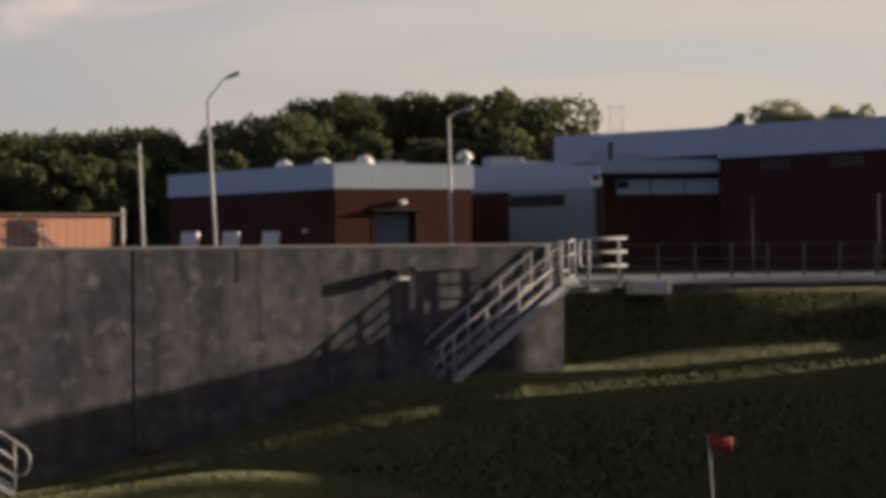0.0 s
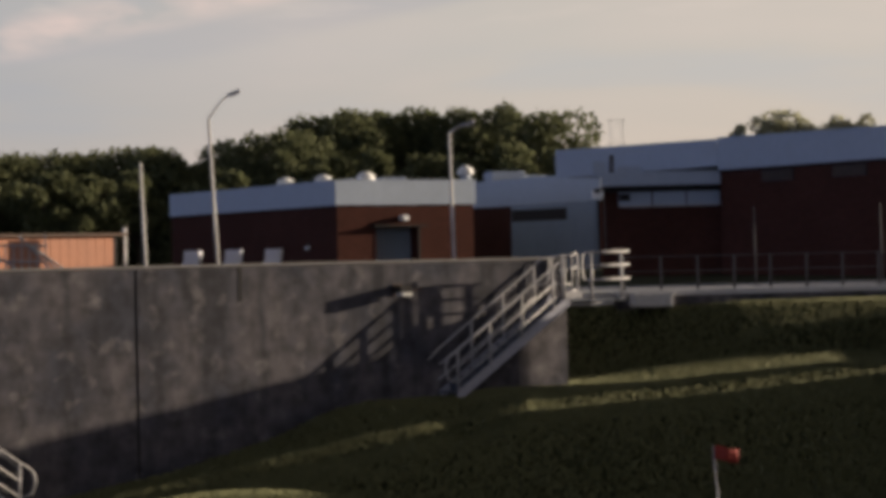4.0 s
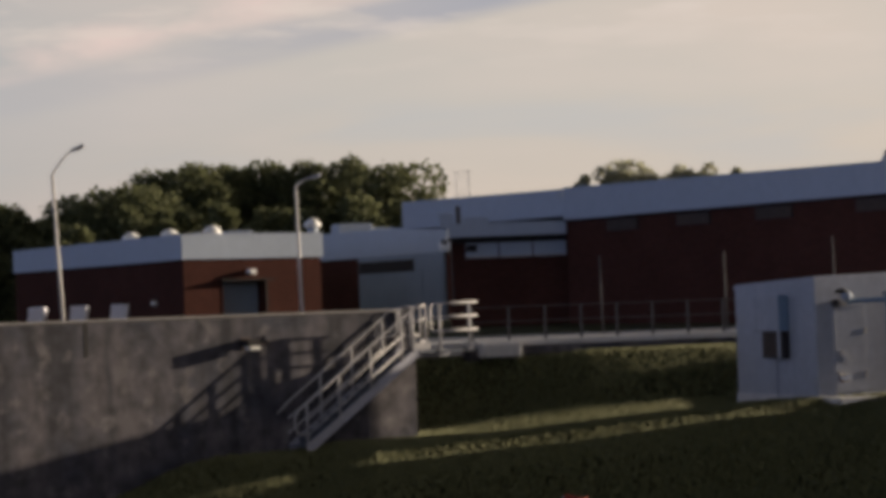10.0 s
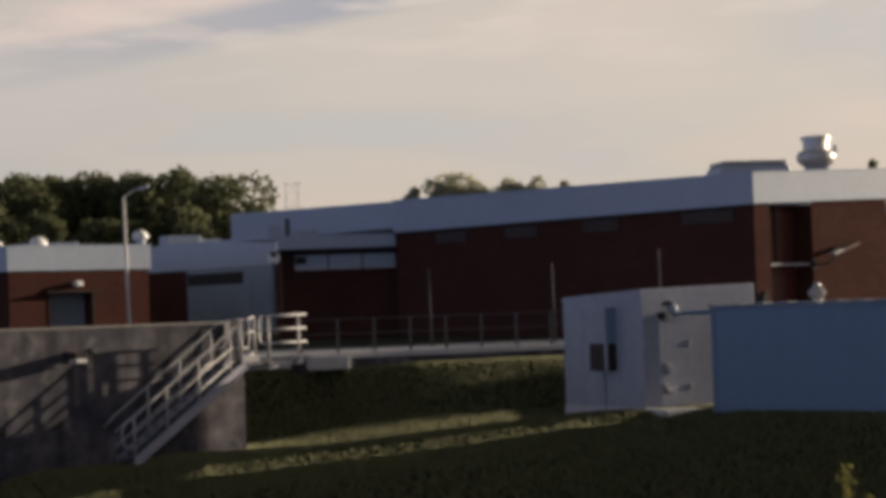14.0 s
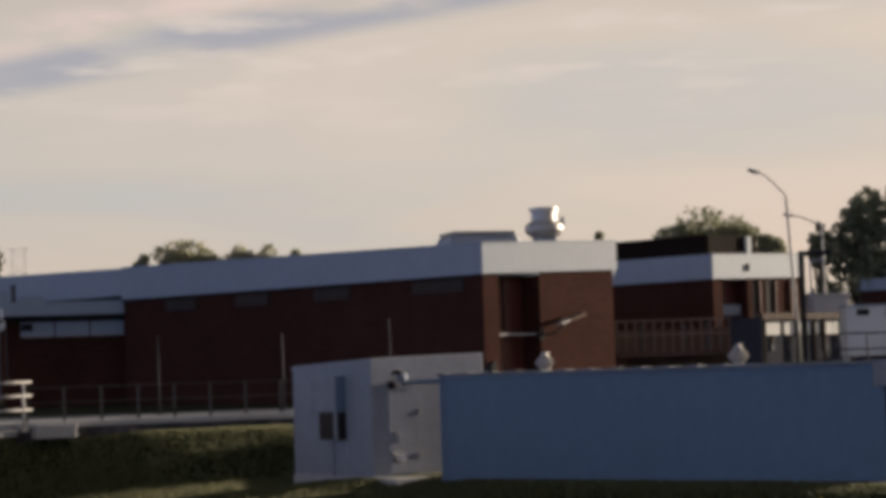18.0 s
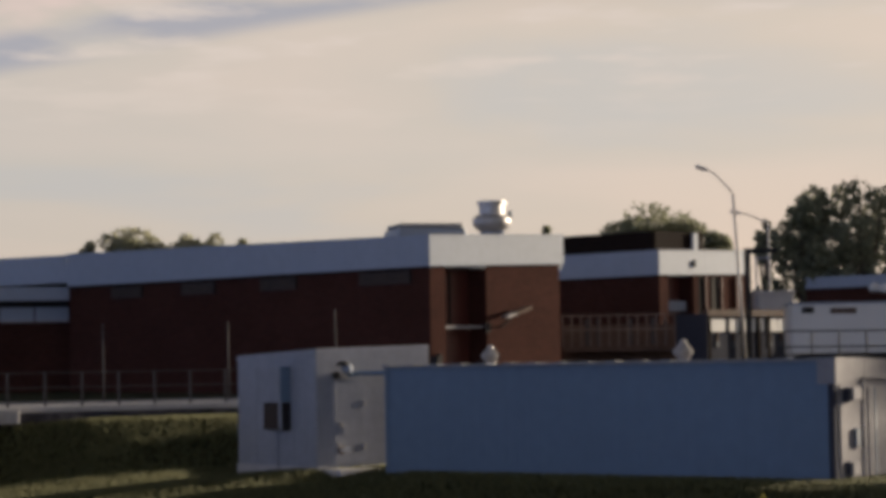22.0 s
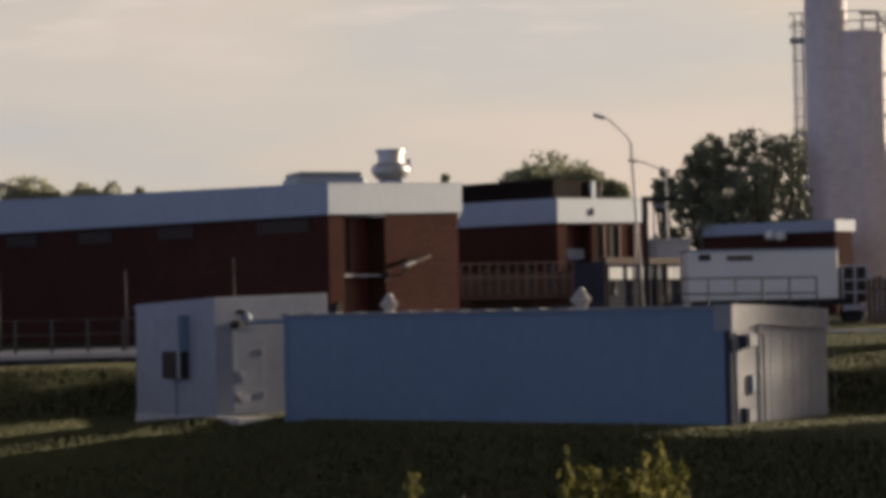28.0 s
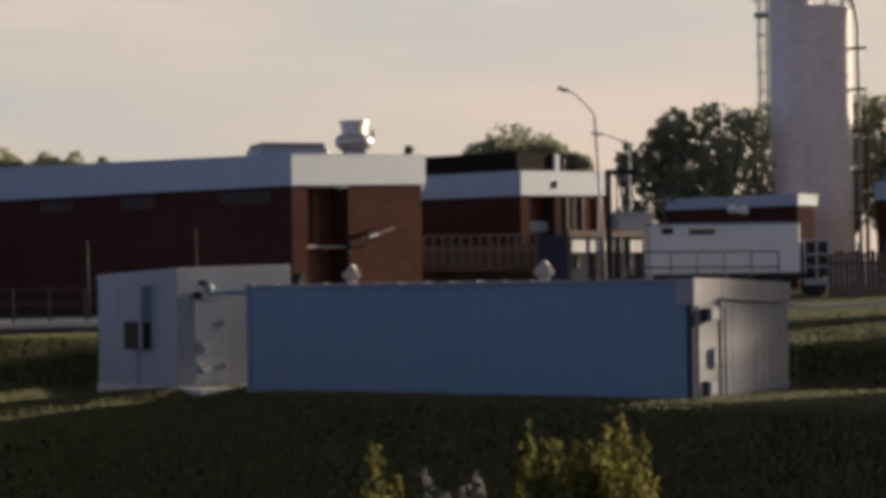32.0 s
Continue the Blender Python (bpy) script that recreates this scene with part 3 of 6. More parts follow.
# ---- steel stairs on the tank wall ----
def guard_panel(parent, p0, p1, posts, rails=(0.0, 0.36, 0.72), drop=1.05, r=0.028, name="rail", mat=None):
    """Rails from p0 to p1 (their top line) on upright posts."""
    p0, p1 = Vector(p0), Vector(p1)
    for d in rails:
        part(name, tube(bmesh.new(), [p0 - Vector((0, 0, d)), p1 - Vector((0, 0, d))], r), mat or GALV, parent, smooth=True)
    for f in posts:
        p = p0.lerp(p1, f)
        ob = part("post", tube(bmesh.new(), [p, p - Vector((0, 0, drop))], r * 1.1), mat or GALV, parent, smooth=True)
        b = p - Vector((0, 0, drop))
        part("base_plate", box(bmesh.new(), b.x - 0.07, b.y - 0.05, b.z, b.x + 0.07, b.y + 0.05, b.z + 0.015), STRINGER, ob)


def steel_stairs(name, m, run, rise, base, label, n_steps, flip=1, head_posts=True):
    """A straight flight beside a wall: channel stringers, grating treads and two pipe handrails with looped feet."""
    ob = thing(name, m, label, "stairs")
    k = rise / run
    for y in (-0.96, -0.1):
        bm = bmesh.new()
        for z0, z1, t in ((-0.02, 0.01, 0.07), (-0.22, -0.02, 0.025), (-0.25, -0.22, 0.07)):
            vs = []
            for x in (0, run + 0.06):
                for dy in (-t / 2, t / 2):
                    for dz in (z0, z1):
                        vs.append(bm.verts.new((flip * x, y + dy, base + x * k + dz + 0.16)))
            for f in ((0, 1, 3, 2), (4, 6, 7, 5), (0, 4, 5, 1), (2, 3, 7, 6), (1, 5, 7, 3), (0, 2, 6, 4)):
                bm.faces.new([vs[i] for i in f])
        bmesh.ops.recalc_face_normals(bm, faces=bm.faces)
        part("stringer", bm, STRINGER, ob)
    for i in range(n_steps):
        x, z = flip * run * (i + 0.5) / n_steps, base + rise * (i + 0.8) / n_steps
        tr = part("tread", box(bmesh.new(), x - 0.14, -0.92, z - 0.04, x + 0.14, -0.13, z), TREAD, ob)
        slab("riser", (x + flip * 0.13 - 0.006, -0.91, z, x + flip * 0.13 + 0.006, -0.14, z + rise / n_steps - 0.045), TREAD, tr)
        slab("nosing", (x - flip * 0.14 - 0.012, -0.92, z - 0.045, x - flip * 0.14 + 0.012, -0.13, z + 0.004), TREAD, tr)
    for y, lift in ((-0.98, 0.0), (-0.08, 0.04)):
        def at(x, dz):
            return Vector((flip * x, y, base + x * k + dz + lift))
        low = at(-0.02, 1.16)
        # the foot of the rail turns down and back in a loop
        loop = [low + Vector((flip * -0.02, 0, -0.74)), low + Vector((flip * -0.24, 0, -0.66)), low + Vector((flip * -0.31, 0, -0.46)),
                low + Vector((flip * -0.30, 0, -0.28)), low + Vector((flip * -0.22, 0, -0.14))]
        if y > -0.5:
            loop = [at(-0.30, 1.10)]
            top = [at(run - 0.5, 1.20), at(run - 0.30, 1.24), at(run - 0.02, 1.09), at(run - 0.02, 0.58), at(run - 0.12, 0.52), at(run - 0.40, 0.66)]
        else:
            top = [at(run - 0.32, 1.20), at(run - 0.22, 1.20), at(run - 0.21, 1.0), at(run - 0.21, 0.30)]
        part("handrail", tube(bmesh.new(), loop + [low] + top, 0.03), GALV, ob, smooth=True)
        for d in (0.40, 0.76):
            part("mid_rail", tube(bmesh.new(), [at(0.0, 1.16 - d), at(run - 0.42, 1.18 - d)], 0.025), GALV, ob, smooth=True)
        n_posts = max(3, round((run - 0.4) / 1.02))
        for i in range(1 if y > -0.5 else 0, n_posts + 1):
            x = 0.02 + (run - 0.5) * i / n_posts
            part("post", tube(bmesh.new(), [at(x, 1.17), at(x, 0.14 - lift)], 0.032), GALV, ob, smooth=True)
    return ob


steel_stairs("steel_stairs", TANK @ pose(-0.16, 0, 0), 3.28, 2.26, -0.76, "galvanised steel stairs with pipe handrails up the concrete wall", 12)
steel_stairs("steel_stairs", TANK @ pose(-11.44, -0.5, 0), 5.3, 3.66, -2.74, "long galvanised steel stairs with pipe handrails down the tank wall", 20, flip=-1)

landing = thing("stair_landing", TANK, "galvanised steel landing with pipe guard rails at the stair head", "landing")
slab("deck", (3.17, -1.0, 1.50, 4.92, 0.5, 1.54), TREAD, landing, bevel=0.01)
slab("bearer", (3.2, 0.1, 1.40, 4.8, 0.22, 1.498), STRINGER, landing)
slab("toe_plate", (2.98, -1.02, 1.60, 3.48, -1.0, 1.76), GALV, landing)
guard_panel(landing, (2.98, -0.98, 2.62), (3.37, -0.98, 2.72), (0.0, 1.0), rails=(0.0, 0.34, 0.90), drop=1.08, r=0.034)
guard_panel(landing, (3.59, -0.98, 2.73), (4.95, -0.98, 2.75), (0.15, 0.82), rails=(0.0, 0.34, 0.69), drop=1.20, r=0.034)
part("end_loop", tube(bmesh.new(), [(3.59, -0.98, 2.73), (3.54, -0.98, 2.66), (3.54, -0.98, 2.12), (3.59, -0.98, 2.04)], 0.032), GALV, landing, smooth=True)
guard_panel(landing, (3.2, -0.06, 2.66), (3.8, -0.06, 2.66), (0.0, 1.0), drop=1.1)

# ---- kerb wall of the second tank, with its fence ----
k0, k1 = Vector((*polar(0.9, 66.0), 0)), Vector((*polar(13.6, 71.5), 0))
KD = (k1 - k0)
KTURN = math.degrees(math.atan2(KD.y, KD.x))
KERB = pose(k0.x, k0.y, 1.6, rz=KTURN)
kerb = thing("kerb_wall", KERB, "low pale concrete kerb wall along the lawn", "wall", kind="structure")
KL = KD.length
n = 7
for i in range(n):
    slab("coping_block", (i * KL / n + 0.006, -0.25, -0.16, (i + 1) * KL / n - 0.006, 0.25, 0.0), CONCRETE_PALE, kerb, bevel=0.012)
slab("wall_body", (0, -0.2, -1.5, KL, 0.2, -0.162), CONCRETE, kerb)
slab("splash_slab", (0.35, -0.9, -0.46, 1.5, -0.252, -0.06), CONCRETE_PALE, kerb, bevel=0.02)
slab("yard_slab", (-6, 0.2, -0.4, KL + 6, 12, -0.02), CONCRETE_PALE, kerb)
fence = thing("guard_fence", KERB, "low dull steel guard fence on the kerb wall", "fence")
for i in range(15):
    x = 0.35 + i * (KL - 0.6) / 14
    slab("post", (x - 0.03, 0.26, -0.02, x + 0.03, 0.32, 1.0), DULL, fence)
for z in (0.98, 0.55, 0.12):
    part("rail", tube(bmesh.new(), [(0.3, 0.29, z), (KL - 0.2, 0.29, z)], 0.016, 6), DULL, fence)


def thin_pole(az, r, top_el, base, label="slim pale steel pole standing in the yard", lean=0.0, rad=0.05, mat=None):
    x, y = polar(az, r)
    ob = thing("pole", pose(x, y, base), label, "pole", "slim poles in the yard")
    h = height(top_el, r) - base
    part("shaft", tube(bmesh.new(), [(lean * 0.0, 0, 0), (-lean * h, 0, h)], rad, 8, rad * 0.7), mat or GALV, ob, smooth=True)
    slab("base_plate", (-0.14, -0.14, 0, 0.14, 0.14, 0.03), STRINGER, ob)
    bm = bmesh.new(); lathe(bm, [(rad * 0.9, h), (rad * 0.9, h + 0.03), (rad * 0.3, h + 0.06)], 8, (-lean * h, 0, 0))
    part("cap", bm, mat or GALV, ob)


# poles take a darker grey to stand for the brick building's shade
for az, r, el in ((4.44, 72.5, 1.10), (7.56, 72.5, 1.10), (10.27, 72.5, 1.36)):
    thin_pole(az, r, el, 1.58, "slim steel pole in the yard, its grey darkened for shade", lean=0.012, rad=0.035, mat=DULL)
thin_pole(-10.9, 76, 2.53, 1.0, "tall plain pale pole behind the tank wall", lean=0.03, rad=0.07, mat=LAMP_GREY)


def street_lamp(az, r, bend_el, head, base, lean, label, rad=0.07):
    """A tapered pole with a curved arm; head: how far the lamp hangs out to the side and above the bend (metres)."""
    x, y = polar(az, r)
    ob = thing("street_lamp", pose(x, y, base), label, "street lamp", "street lamps")
    h = height(bend_el, r) - base
    part("pole", tube(bmesh.new(), [(lean * h, 0, 0), (0, 0, h)], rad, 10, rad * 0.72), LAMP_GREY, ob, smooth=True)
    part("base", lathe(bmesh.new(), [(0.2, 0), (0.2, 0.12), (0.12, 0.3)], 10, (lean * h, 0, 0)), STRINGER, ob)
    dx, dz = head
    pts = [(0, 0, h - 0.02), (dx * 0.05, 0, h + dz * 0.10), (dx * 0.40, 0, h + dz * 0.52), (dx * 0.75, 0, h + dz * 0.88), (dx, 0, h + dz)]
    arm = part("arm", tube(bmesh.new(), pts, rad * 0.6, 8, rad * 0.4), LAMP_GREY, ob, smooth=True)
    s = 1 if dx > 0 else -1
    tip = math.atan2(dz * 0.30, abs(dx) * 0.30) * 0.45
    turn = Matrix.Translation((dx, 0, h + dz)) @ Matrix.Rotation(-s * tip, 4, 'Y')
    hd = part("lamp_head", box(bmesh.new(), -0.08 if s > 0 else -0.42, -0.11, -0.06, 0.42 if s > 0 else 0.08, 0.11, 0.05, turn), STRINGER, ob, bevel=0.03)
    part("lens", box(bmesh.new(), s * 0.22 - 0.14, -0.08, -0.085, s * 0.22 + 0.14, 0.08, -0.062, turn), GLASS_LIT, hd)
    return ob


street_lamp(-9.29, 78, 3.62, (0.74, 0.84), 1.0, 0.045, "grey steel street lamp with an upswept arm behind the tank wall")
street_lamp(-3.206, 84, 3.17, (0.53, 0.30), 1.2, 0.016, "grey steel street lamp with a short arm behind the tank wall")
street_lamp(20.36, 92, 4.14, (-1.15, 0.98), 1.8, 0.055, "tall grey street lamp with a curved arm by the brick buildings")
street_lamp(21.22, 108, 3.36, (-1.45, 0.52), 1.9, 0.01, "grey street lamp with a curved arm before the trees", 0.075)


# ---- long blue shed ----
SHED = pose(18.6, 45.2, 0, rz=38.62)
SL, SW, SH = 11.98, 4.45, 2.63
shed = thing("metal_shed", SHED, "long low blue-grey metal shed with a pale grey end", "shed")
slab("frame", (0.06, 0.06, -0.4, SW - 0.06, SL - 0.06, SH - 0.2), SHED_GREY, shed)
NP = 12
for i in range(NP):
    y0, y1 = SL * i / NP, SL * (i + 1) / NP
    bm = bmesh.new()
    box(bm, 0.0, y0 + 0.002, 0.0, 0.055, y1 - 0.002, SH - 0.06)
    for j in range(4):
        yy = y0 + (j + 0.5) * (y1 - y0) / 4
        box(bm, -0.004, yy - 0.03, 0.0, 0.004, yy + 0.03, SH - 0.06)
    part("siding_panel", bm, SHED_BLUE, shed)
slab("base_trim", (-0.03, -0.02, -0.35, 0.05, SL + 0.02, 0.0), JOINT, shed)
slab("corner_trim", (-0.03, SL - 0.06, -0.3, 0.10, SL + 0.03, SH - 0.04), SHED_BLUE, shed, "blue corner trim")
bm = bmesh.new()
vs = [bm.verts.new(v) for v in ((-0.10, -0.06, SH - 0.06), (-0.10, SL + 0.06, SH - 0.06), (SW + 0.08, SL + 0.06, SH - 0.20), (SW + 0.08, -0.06, SH - 0.20),
                                (-0.10, -0.06, SH), (-0.10, SL + 0.06, SH), (SW + 0.08, SL + 0.06, SH - 0.14), (SW + 0.08, -0.06, SH - 0.14))]
for f in ((0, 1, 2, 3), (7, 6, 5, 4), (0, 4, 5, 1), (1, 5, 6, 2), (2, 6, 7, 3), (3, 7, 4, 0)):
    bm.faces.new([vs[i] for i in f])
bmesh.ops.recalc_face_normals(bm, faces=bm.faces)
roof = part("roof", bm, SHED_ROOF, shed, "pale ribbed metal roof")
for i in range(17):
    y = 0.1 + i * (SL - 0.2) / 16
    bm = bmesh.new()
    vs = [bm.verts.new((x, y + dy, z + dz)) for x, z in ((-0.115, SH), (SW + 0.08, SH - 0.14)) for dy in (-0.13, 0.13) for dz in (-0.03, 0.014)]
    for f in ((0, 1, 3, 2), (4, 6, 7, 5), (0, 4, 5, 1), (2, 3, 7, 6), (1, 5, 7, 3), (0, 2, 6, 4)):
        bm.faces.new([vs[j] for j in f])
    bmesh.ops.recalc_face_normals(bm, faces=bm.faces)
    part("roof_rib", bm, SHED_ROOF, roof)
# pale end wall, with its cap band, door and small boxes
EY = -0.35
slab("frame", (0.06, EY + 0.06, -0.4, SW - 0.06, 0.058, SH - 0.25), SHED_GREY, shed)
slab("siding_panel", (0.0, EY + 0.02, 0.0, 0.055, -0.002, SH - 0.06), SHED_BLUE, shed)
slab("corner_trim", (-0.035, EY - 0.03, -0.3, 0.08, EY + 0.11, 2.10), SLATE, shed, "dark blue corner trim")
slab("end_wall", (0.082, EY - 0.012, -0.1, SW, EY + 0.055, SH - 0.22), SHED_GREY, shed, "pale grey end wall")
slab("cap_band", (-0.10, EY - 0.06, 2.08, -0.062, -0.02, SH + 0.02), SHED_GREY, shed, "pale cap wrapped round the corner")
bm = bmesh.new()
vs = [bm.verts.new((x, y, z)) for x, zb, zt in ((-0.10, 2.06, SH + 0.02), (1.2, 2.22, SH + 0.0)) for y in (EY - 0.12, EY - 0.062) for z in (zb, zt)]
for f in ((0, 1, 3, 2), (4, 6, 7, 5), (0, 4, 5, 1), (2, 3, 7, 6), (1, 5, 7, 3), (0, 2, 6, 4)):
    bm.faces.new([vs[i] for i in f])
bmesh.ops.recalc_face_normals(bm, faces=bm.faces)
part("end_header", bm, SHED_GREY, shed, "pale header band at the roof line")
bm = bmesh.new()
vs = [bm.verts.new((x, y, z)) for x, zb, zt in ((1.205, 2.20, SH), (SW + 0.05, 2.03, SH - 0.12)) for y in (EY - 0.12, EY - 0.014) for z in (zb, zt)]
for f in ((0, 1, 3, 2), (4, 6, 7, 5), (0, 4, 5, 1), (2, 3, 7, 6), (1, 5, 7, 3), (0, 2, 6, 4)):
    bm.faces.new([vs[i] for i in f])
bmesh.ops.recalc_face_normals(bm, faces=bm.faces)
part("end_header", bm, SHED_GREY, shed, "pale header band at the roof line")
door = slab("door", (0.30, EY - 0.03, 0.02, 1.22, EY - 0.013, 2.04), SHED_GREY, shed, "pale grey personnel door")
slab("door_frame", (0.22, EY - 0.05, 0.0, 0.298, EY - 0.013, 2.05), SHED_GREY, door)
slab("door_frame", (1.222, EY - 0.07, 0.0, 1.33, EY - 0.013, 2.15), SHED_GREY, door)
slab("door_handle", (1.08, EY - 0.09, 0.9, 1.16, EY - 0.032, 0.98), DARK, door)
lamp = slab("meter_box", (0.42, EY - 0.26, 1.72, 0.80, EY - 0.032, 2.0), SHED_GREY, shed, bevel=0.02)
# slate slab along the left side of the meter box
slab("meter_side", (0.30, EY - 0.20, 1.70, 0.418, EY - 0.032, 1.98), SLATE, lamp)
latch = slab("lock_box", (0.78, EY - 0.12, 0.72, 1.04, EY - 0.032, 1.12), DOOR_GREY, shed, bevel=0.02)
# dark plate put in as the lock box's shadow
slab("lock_shadow_plate", (0.98, EY - 0.14, 0.70, 1.10, EY - 0.122, 1.16), SLATE, latch)
cb = slab("conduit_box", (0.52, EY - 0.16, 0.12, 0.84, EY - 0.032, 0.40), SHED_GREY, shed, bevel=0.02)
# slate slab along the left side of the conduit box
slab("conduit_box_side", (0.40, EY - 0.10, 0.10, 0.518, EY - 0.032, 0.42), SLATE, cb)
sl = slab("sliding_door", (1.42, EY - 0.085, 0.02, SW - 0.04, EY - 0.014, 2.0), SHED_GREY, shed, "wide pale sliding door")
for i in range(8):
    x = 1.9 + i * 0.42
    slab("door_rib", (x - 0.015, EY - 0.090, 0.03, x + 0.015, EY - 0.0865, 1.99), SHED_GREY, sl)
slab("door_edge", (1.66, EY - 0.098, 0.02, 1.74, EY - 0.0865, 1.99), DOOR_GREY, sl)
slab("downpipe", (SW + 0.01, EY + 0.05, -0.2, SW + 0.10, EY + 0.15, SH - 0.35), JOINT, shed)
slab("step_slab", (0.3, EY - 1.2, -0.2, 2.4, EY - 0.1, 0.03), CONCRETE_PALE, shed, bevel=0.01)


def turbine_vent(m, r=0.24, group="roof turbine vents"):
    ob = thing("turbine_vent", m, "silvery spinning turbine vent on the shed roof", "roof vent", group)
    part("neck", lathe(bmesh.new(), [(r * 0.5, -0.25), (r * 0.5, 0.10), (r * 0.56, 0.11), (r * 0.56, 0.14)], 16), STEEL, ob)
    for i in range(14):
        a0 = 2 * math.pi * i / 14
        bm = bmesh.new()
        prev = None
        for j in range(7):
            t = j / 6
            rr = r * (0.42 + 0.75 * (1 - abs(2 * t - 0.9)))
            z = 0.14 + 2 * r * 0.85 * t
            pr = [bm.verts.new((rr * d * math.cos(a0 + w), rr * d * math.sin(a0 + w), z)) for d, w in ((1.0, 0.0), (0.9, 0.42))]
            if prev:
                bm.faces.new((prev[0], prev[1], pr[1], pr[0]))
            prev = pr
        part("blade", bm, GALV, ob)
    part("crown", lathe(bmesh.new(), [(r * 0.40, 0.13 + r * 1.7), (r * 0.38, 0.16 + r * 1.7), (r * 0.14, 0.19 + r * 1.72)], 16), STEEL, ob)
    part("core", lathe(bmesh.new(), [(r * 0.38, 0.13), (r * 0.72, 0.13 + r * 0.78), (r * 0.28, 0.13 + r * 1.68)], 12), DOOR_GREY, ob)


turbine_vent(SHED @ pose(2.5, 10.65, SH - 0.12), 0.23)
turbine_vent(SHED @ pose(2.5, 4.95, SH - 0.12), 0.24)

# ---- grey shelter ----
SHELTER = pose(9.73, 56.65, 0, rz=22.0)
annex = thing("equipment_shelter", SHELTER, "pale grey metal equipment shelter beside the blue shed", "shelter")
AL, AW, AH = 3.985, 3.475, 3.0
bm = bmesh.new()
vs = [bm.verts.new((x, y, z)) for x, y, z in ((0, 0, -0.3), (AW, 0, -0.3), (AW, AL, -0.3), (0, AL, -0.3), (0, 0, AH + 0.08), (AW, 0, AH + 0.15), (AW, AL, AH + 0.03), (0, AL, AH - 0.05))]
for f in ((3, 2, 1, 0), (4, 5, 6, 7), (0, 1, 5, 4), (1, 2, 6, 5), (2, 3, 7, 6), (3, 0, 4, 7)):
    bm.faces.new([vs[i] for i in f])
part("body", bm, SHELTER_GREY, annex, bevel=0.02)
for i in range(1, 4):
    slab("panel_seam", (-0.010, i * AL / 4 - 0.012, 0, 0.002, i * AL / 4 + 0.012, AH - 0.1), SHELTER_GREY, annex)
slab("base_rail", (-0.03, -0.03, -0.3, AW, AL + 0.03, 0.08), CONCRETE_PALE, annex, bevel=0.01)
slab("eaves_trim", (-0.03, 0.3, AH - 0.16, -0.002, AL + 0.02, AH - 0.10), SHELTER_GREY, annex)
dr = slab("door", (0.56, -0.03, 0.12, 1.40, -0.004, 2.2), SHELTER_GREY, annex, "grey steel door")
slab("door_handle", (0.66, -0.09, 1.05, 0.73, -0.032, 1.2), STEEL, dr)
slab("door_frame", (0.505, -0.035, 0.1, 0.558, -0.004, 2.27), SHELTER_GREY, dr)
slab("door_frame", (0.505, -0.035, 2.272, 1.46, -0.004, 2.33), SHELTER_GREY, dr)
slab("hasp", (0.56, -0.10, 0.55, 0.70, -0.036, 0.66), STEEL, dr, bevel=0.01)
slab("hinge", (1.402, -0.05, 1.6, 1.45, -0.004, 1.75), STEEL, dr)
slab("hinge", (1.402, -0.05, 0.5, 1.45, -0.004, 0.65), STEEL, dr)
ac = thing("air_conditioner", SHELTER @ pose(0, 1.27, 0), "tall wall-hung air conditioner with a dark grille on the shelter", "air conditioner")
slab("cabinet", (-0.32, 0.0, 1.72, -0.004, 1.25, 2.66), SHELTER_GREY, ac, bevel=0.02)
slab("side_panel", (-0.30, -0.014, 1.73, -0.01, -0.001, 2.64), SHED_BLUE, ac, "blue-grey side panel")
slab("side_grille", (-0.27, -0.014, 1.05, -0.01, -0.001, 1.70), DARK, ac)
lower = slab("grille_box", (-0.30, 0.0, 1.02, -0.004, 0.87, 1.718), DARK, ac, "dark grille", 0.015)
for i in range(9):
    z = 1.08 + i * 0.07
    slab("louvre", (-0.32, 0.05, z, -0.302, 0.83, z + 0.025), RUST, lower)
slab("corner_strip", (-0.33, -0.03, 1.0, -0.28, 0.06, 1.75), SHELTER_GREY, ac)
slab("drain_pipe", (-0.05, 0.58, 0.0, -0.015, 0.62, 1.02), SHELTER_GREY, ac)
fl = thing("floodlight", SHELTER @ pose(0.60, 0, 2.38) @ Matrix.Scale(0.9, 4), "twin-headed silver floodlight on the shelter wall", "light")
slab("mount", (-0.10, -0.12, -0.05, 0.14, -0.004, 0.10), STEEL, fl, bevel=0.015)
part("lamp_head", lathe(bmesh.new(), [(0.05, 0.0), (0.15, 0.10), (0.16, 0.24), (0.06, 0.30)], 14, (0.20, -0.28, 0.04)), FASCIA, fl, smooth=True)
part("lamp_head", lathe(bmesh.new(), [(0.05, 0.0), (0.11, 0.08), (0.12, 0.18), (0.05, 0.22)], 14, (-0.14, -0.24, -0.10)), DARK, fl, smooth=True)
part("lamp_hood", lathe(bmesh.new(), [(0.17, 0.0), (0.18, 0.05), (0.08, 0.12)], 14, (0.06, -0.26, 0.30)), DARK, fl, smooth=True)
part("arm", tube(bmesh.new(), [(0.0, -0.08, 0.02), (0.20, -0.28, 0.10)], 0.02), STEEL, fl)
part("arm", tube(bmesh.new(), [(0.0, -0.08, 0.0), (-0.14, -0.24, 0.0)], 0.02), STEEL, fl)
part("arm", tube(bmesh.new(), [(0.02, -0.08, 0.05), (0.06, -0.26, 0.34)], 0.02), STEEL, fl)
part("conduit", tube(bmesh.new(), [(-0.02, -0.025, -0.06), (-0.02, -0.025, -2.2)], 0.012), SHELTER_GREY, fl)
cr_ = thing("cable_conduit", pose(0, 0, 0), "thick blue-grey cable conduit between shelter and shed", "conduit")
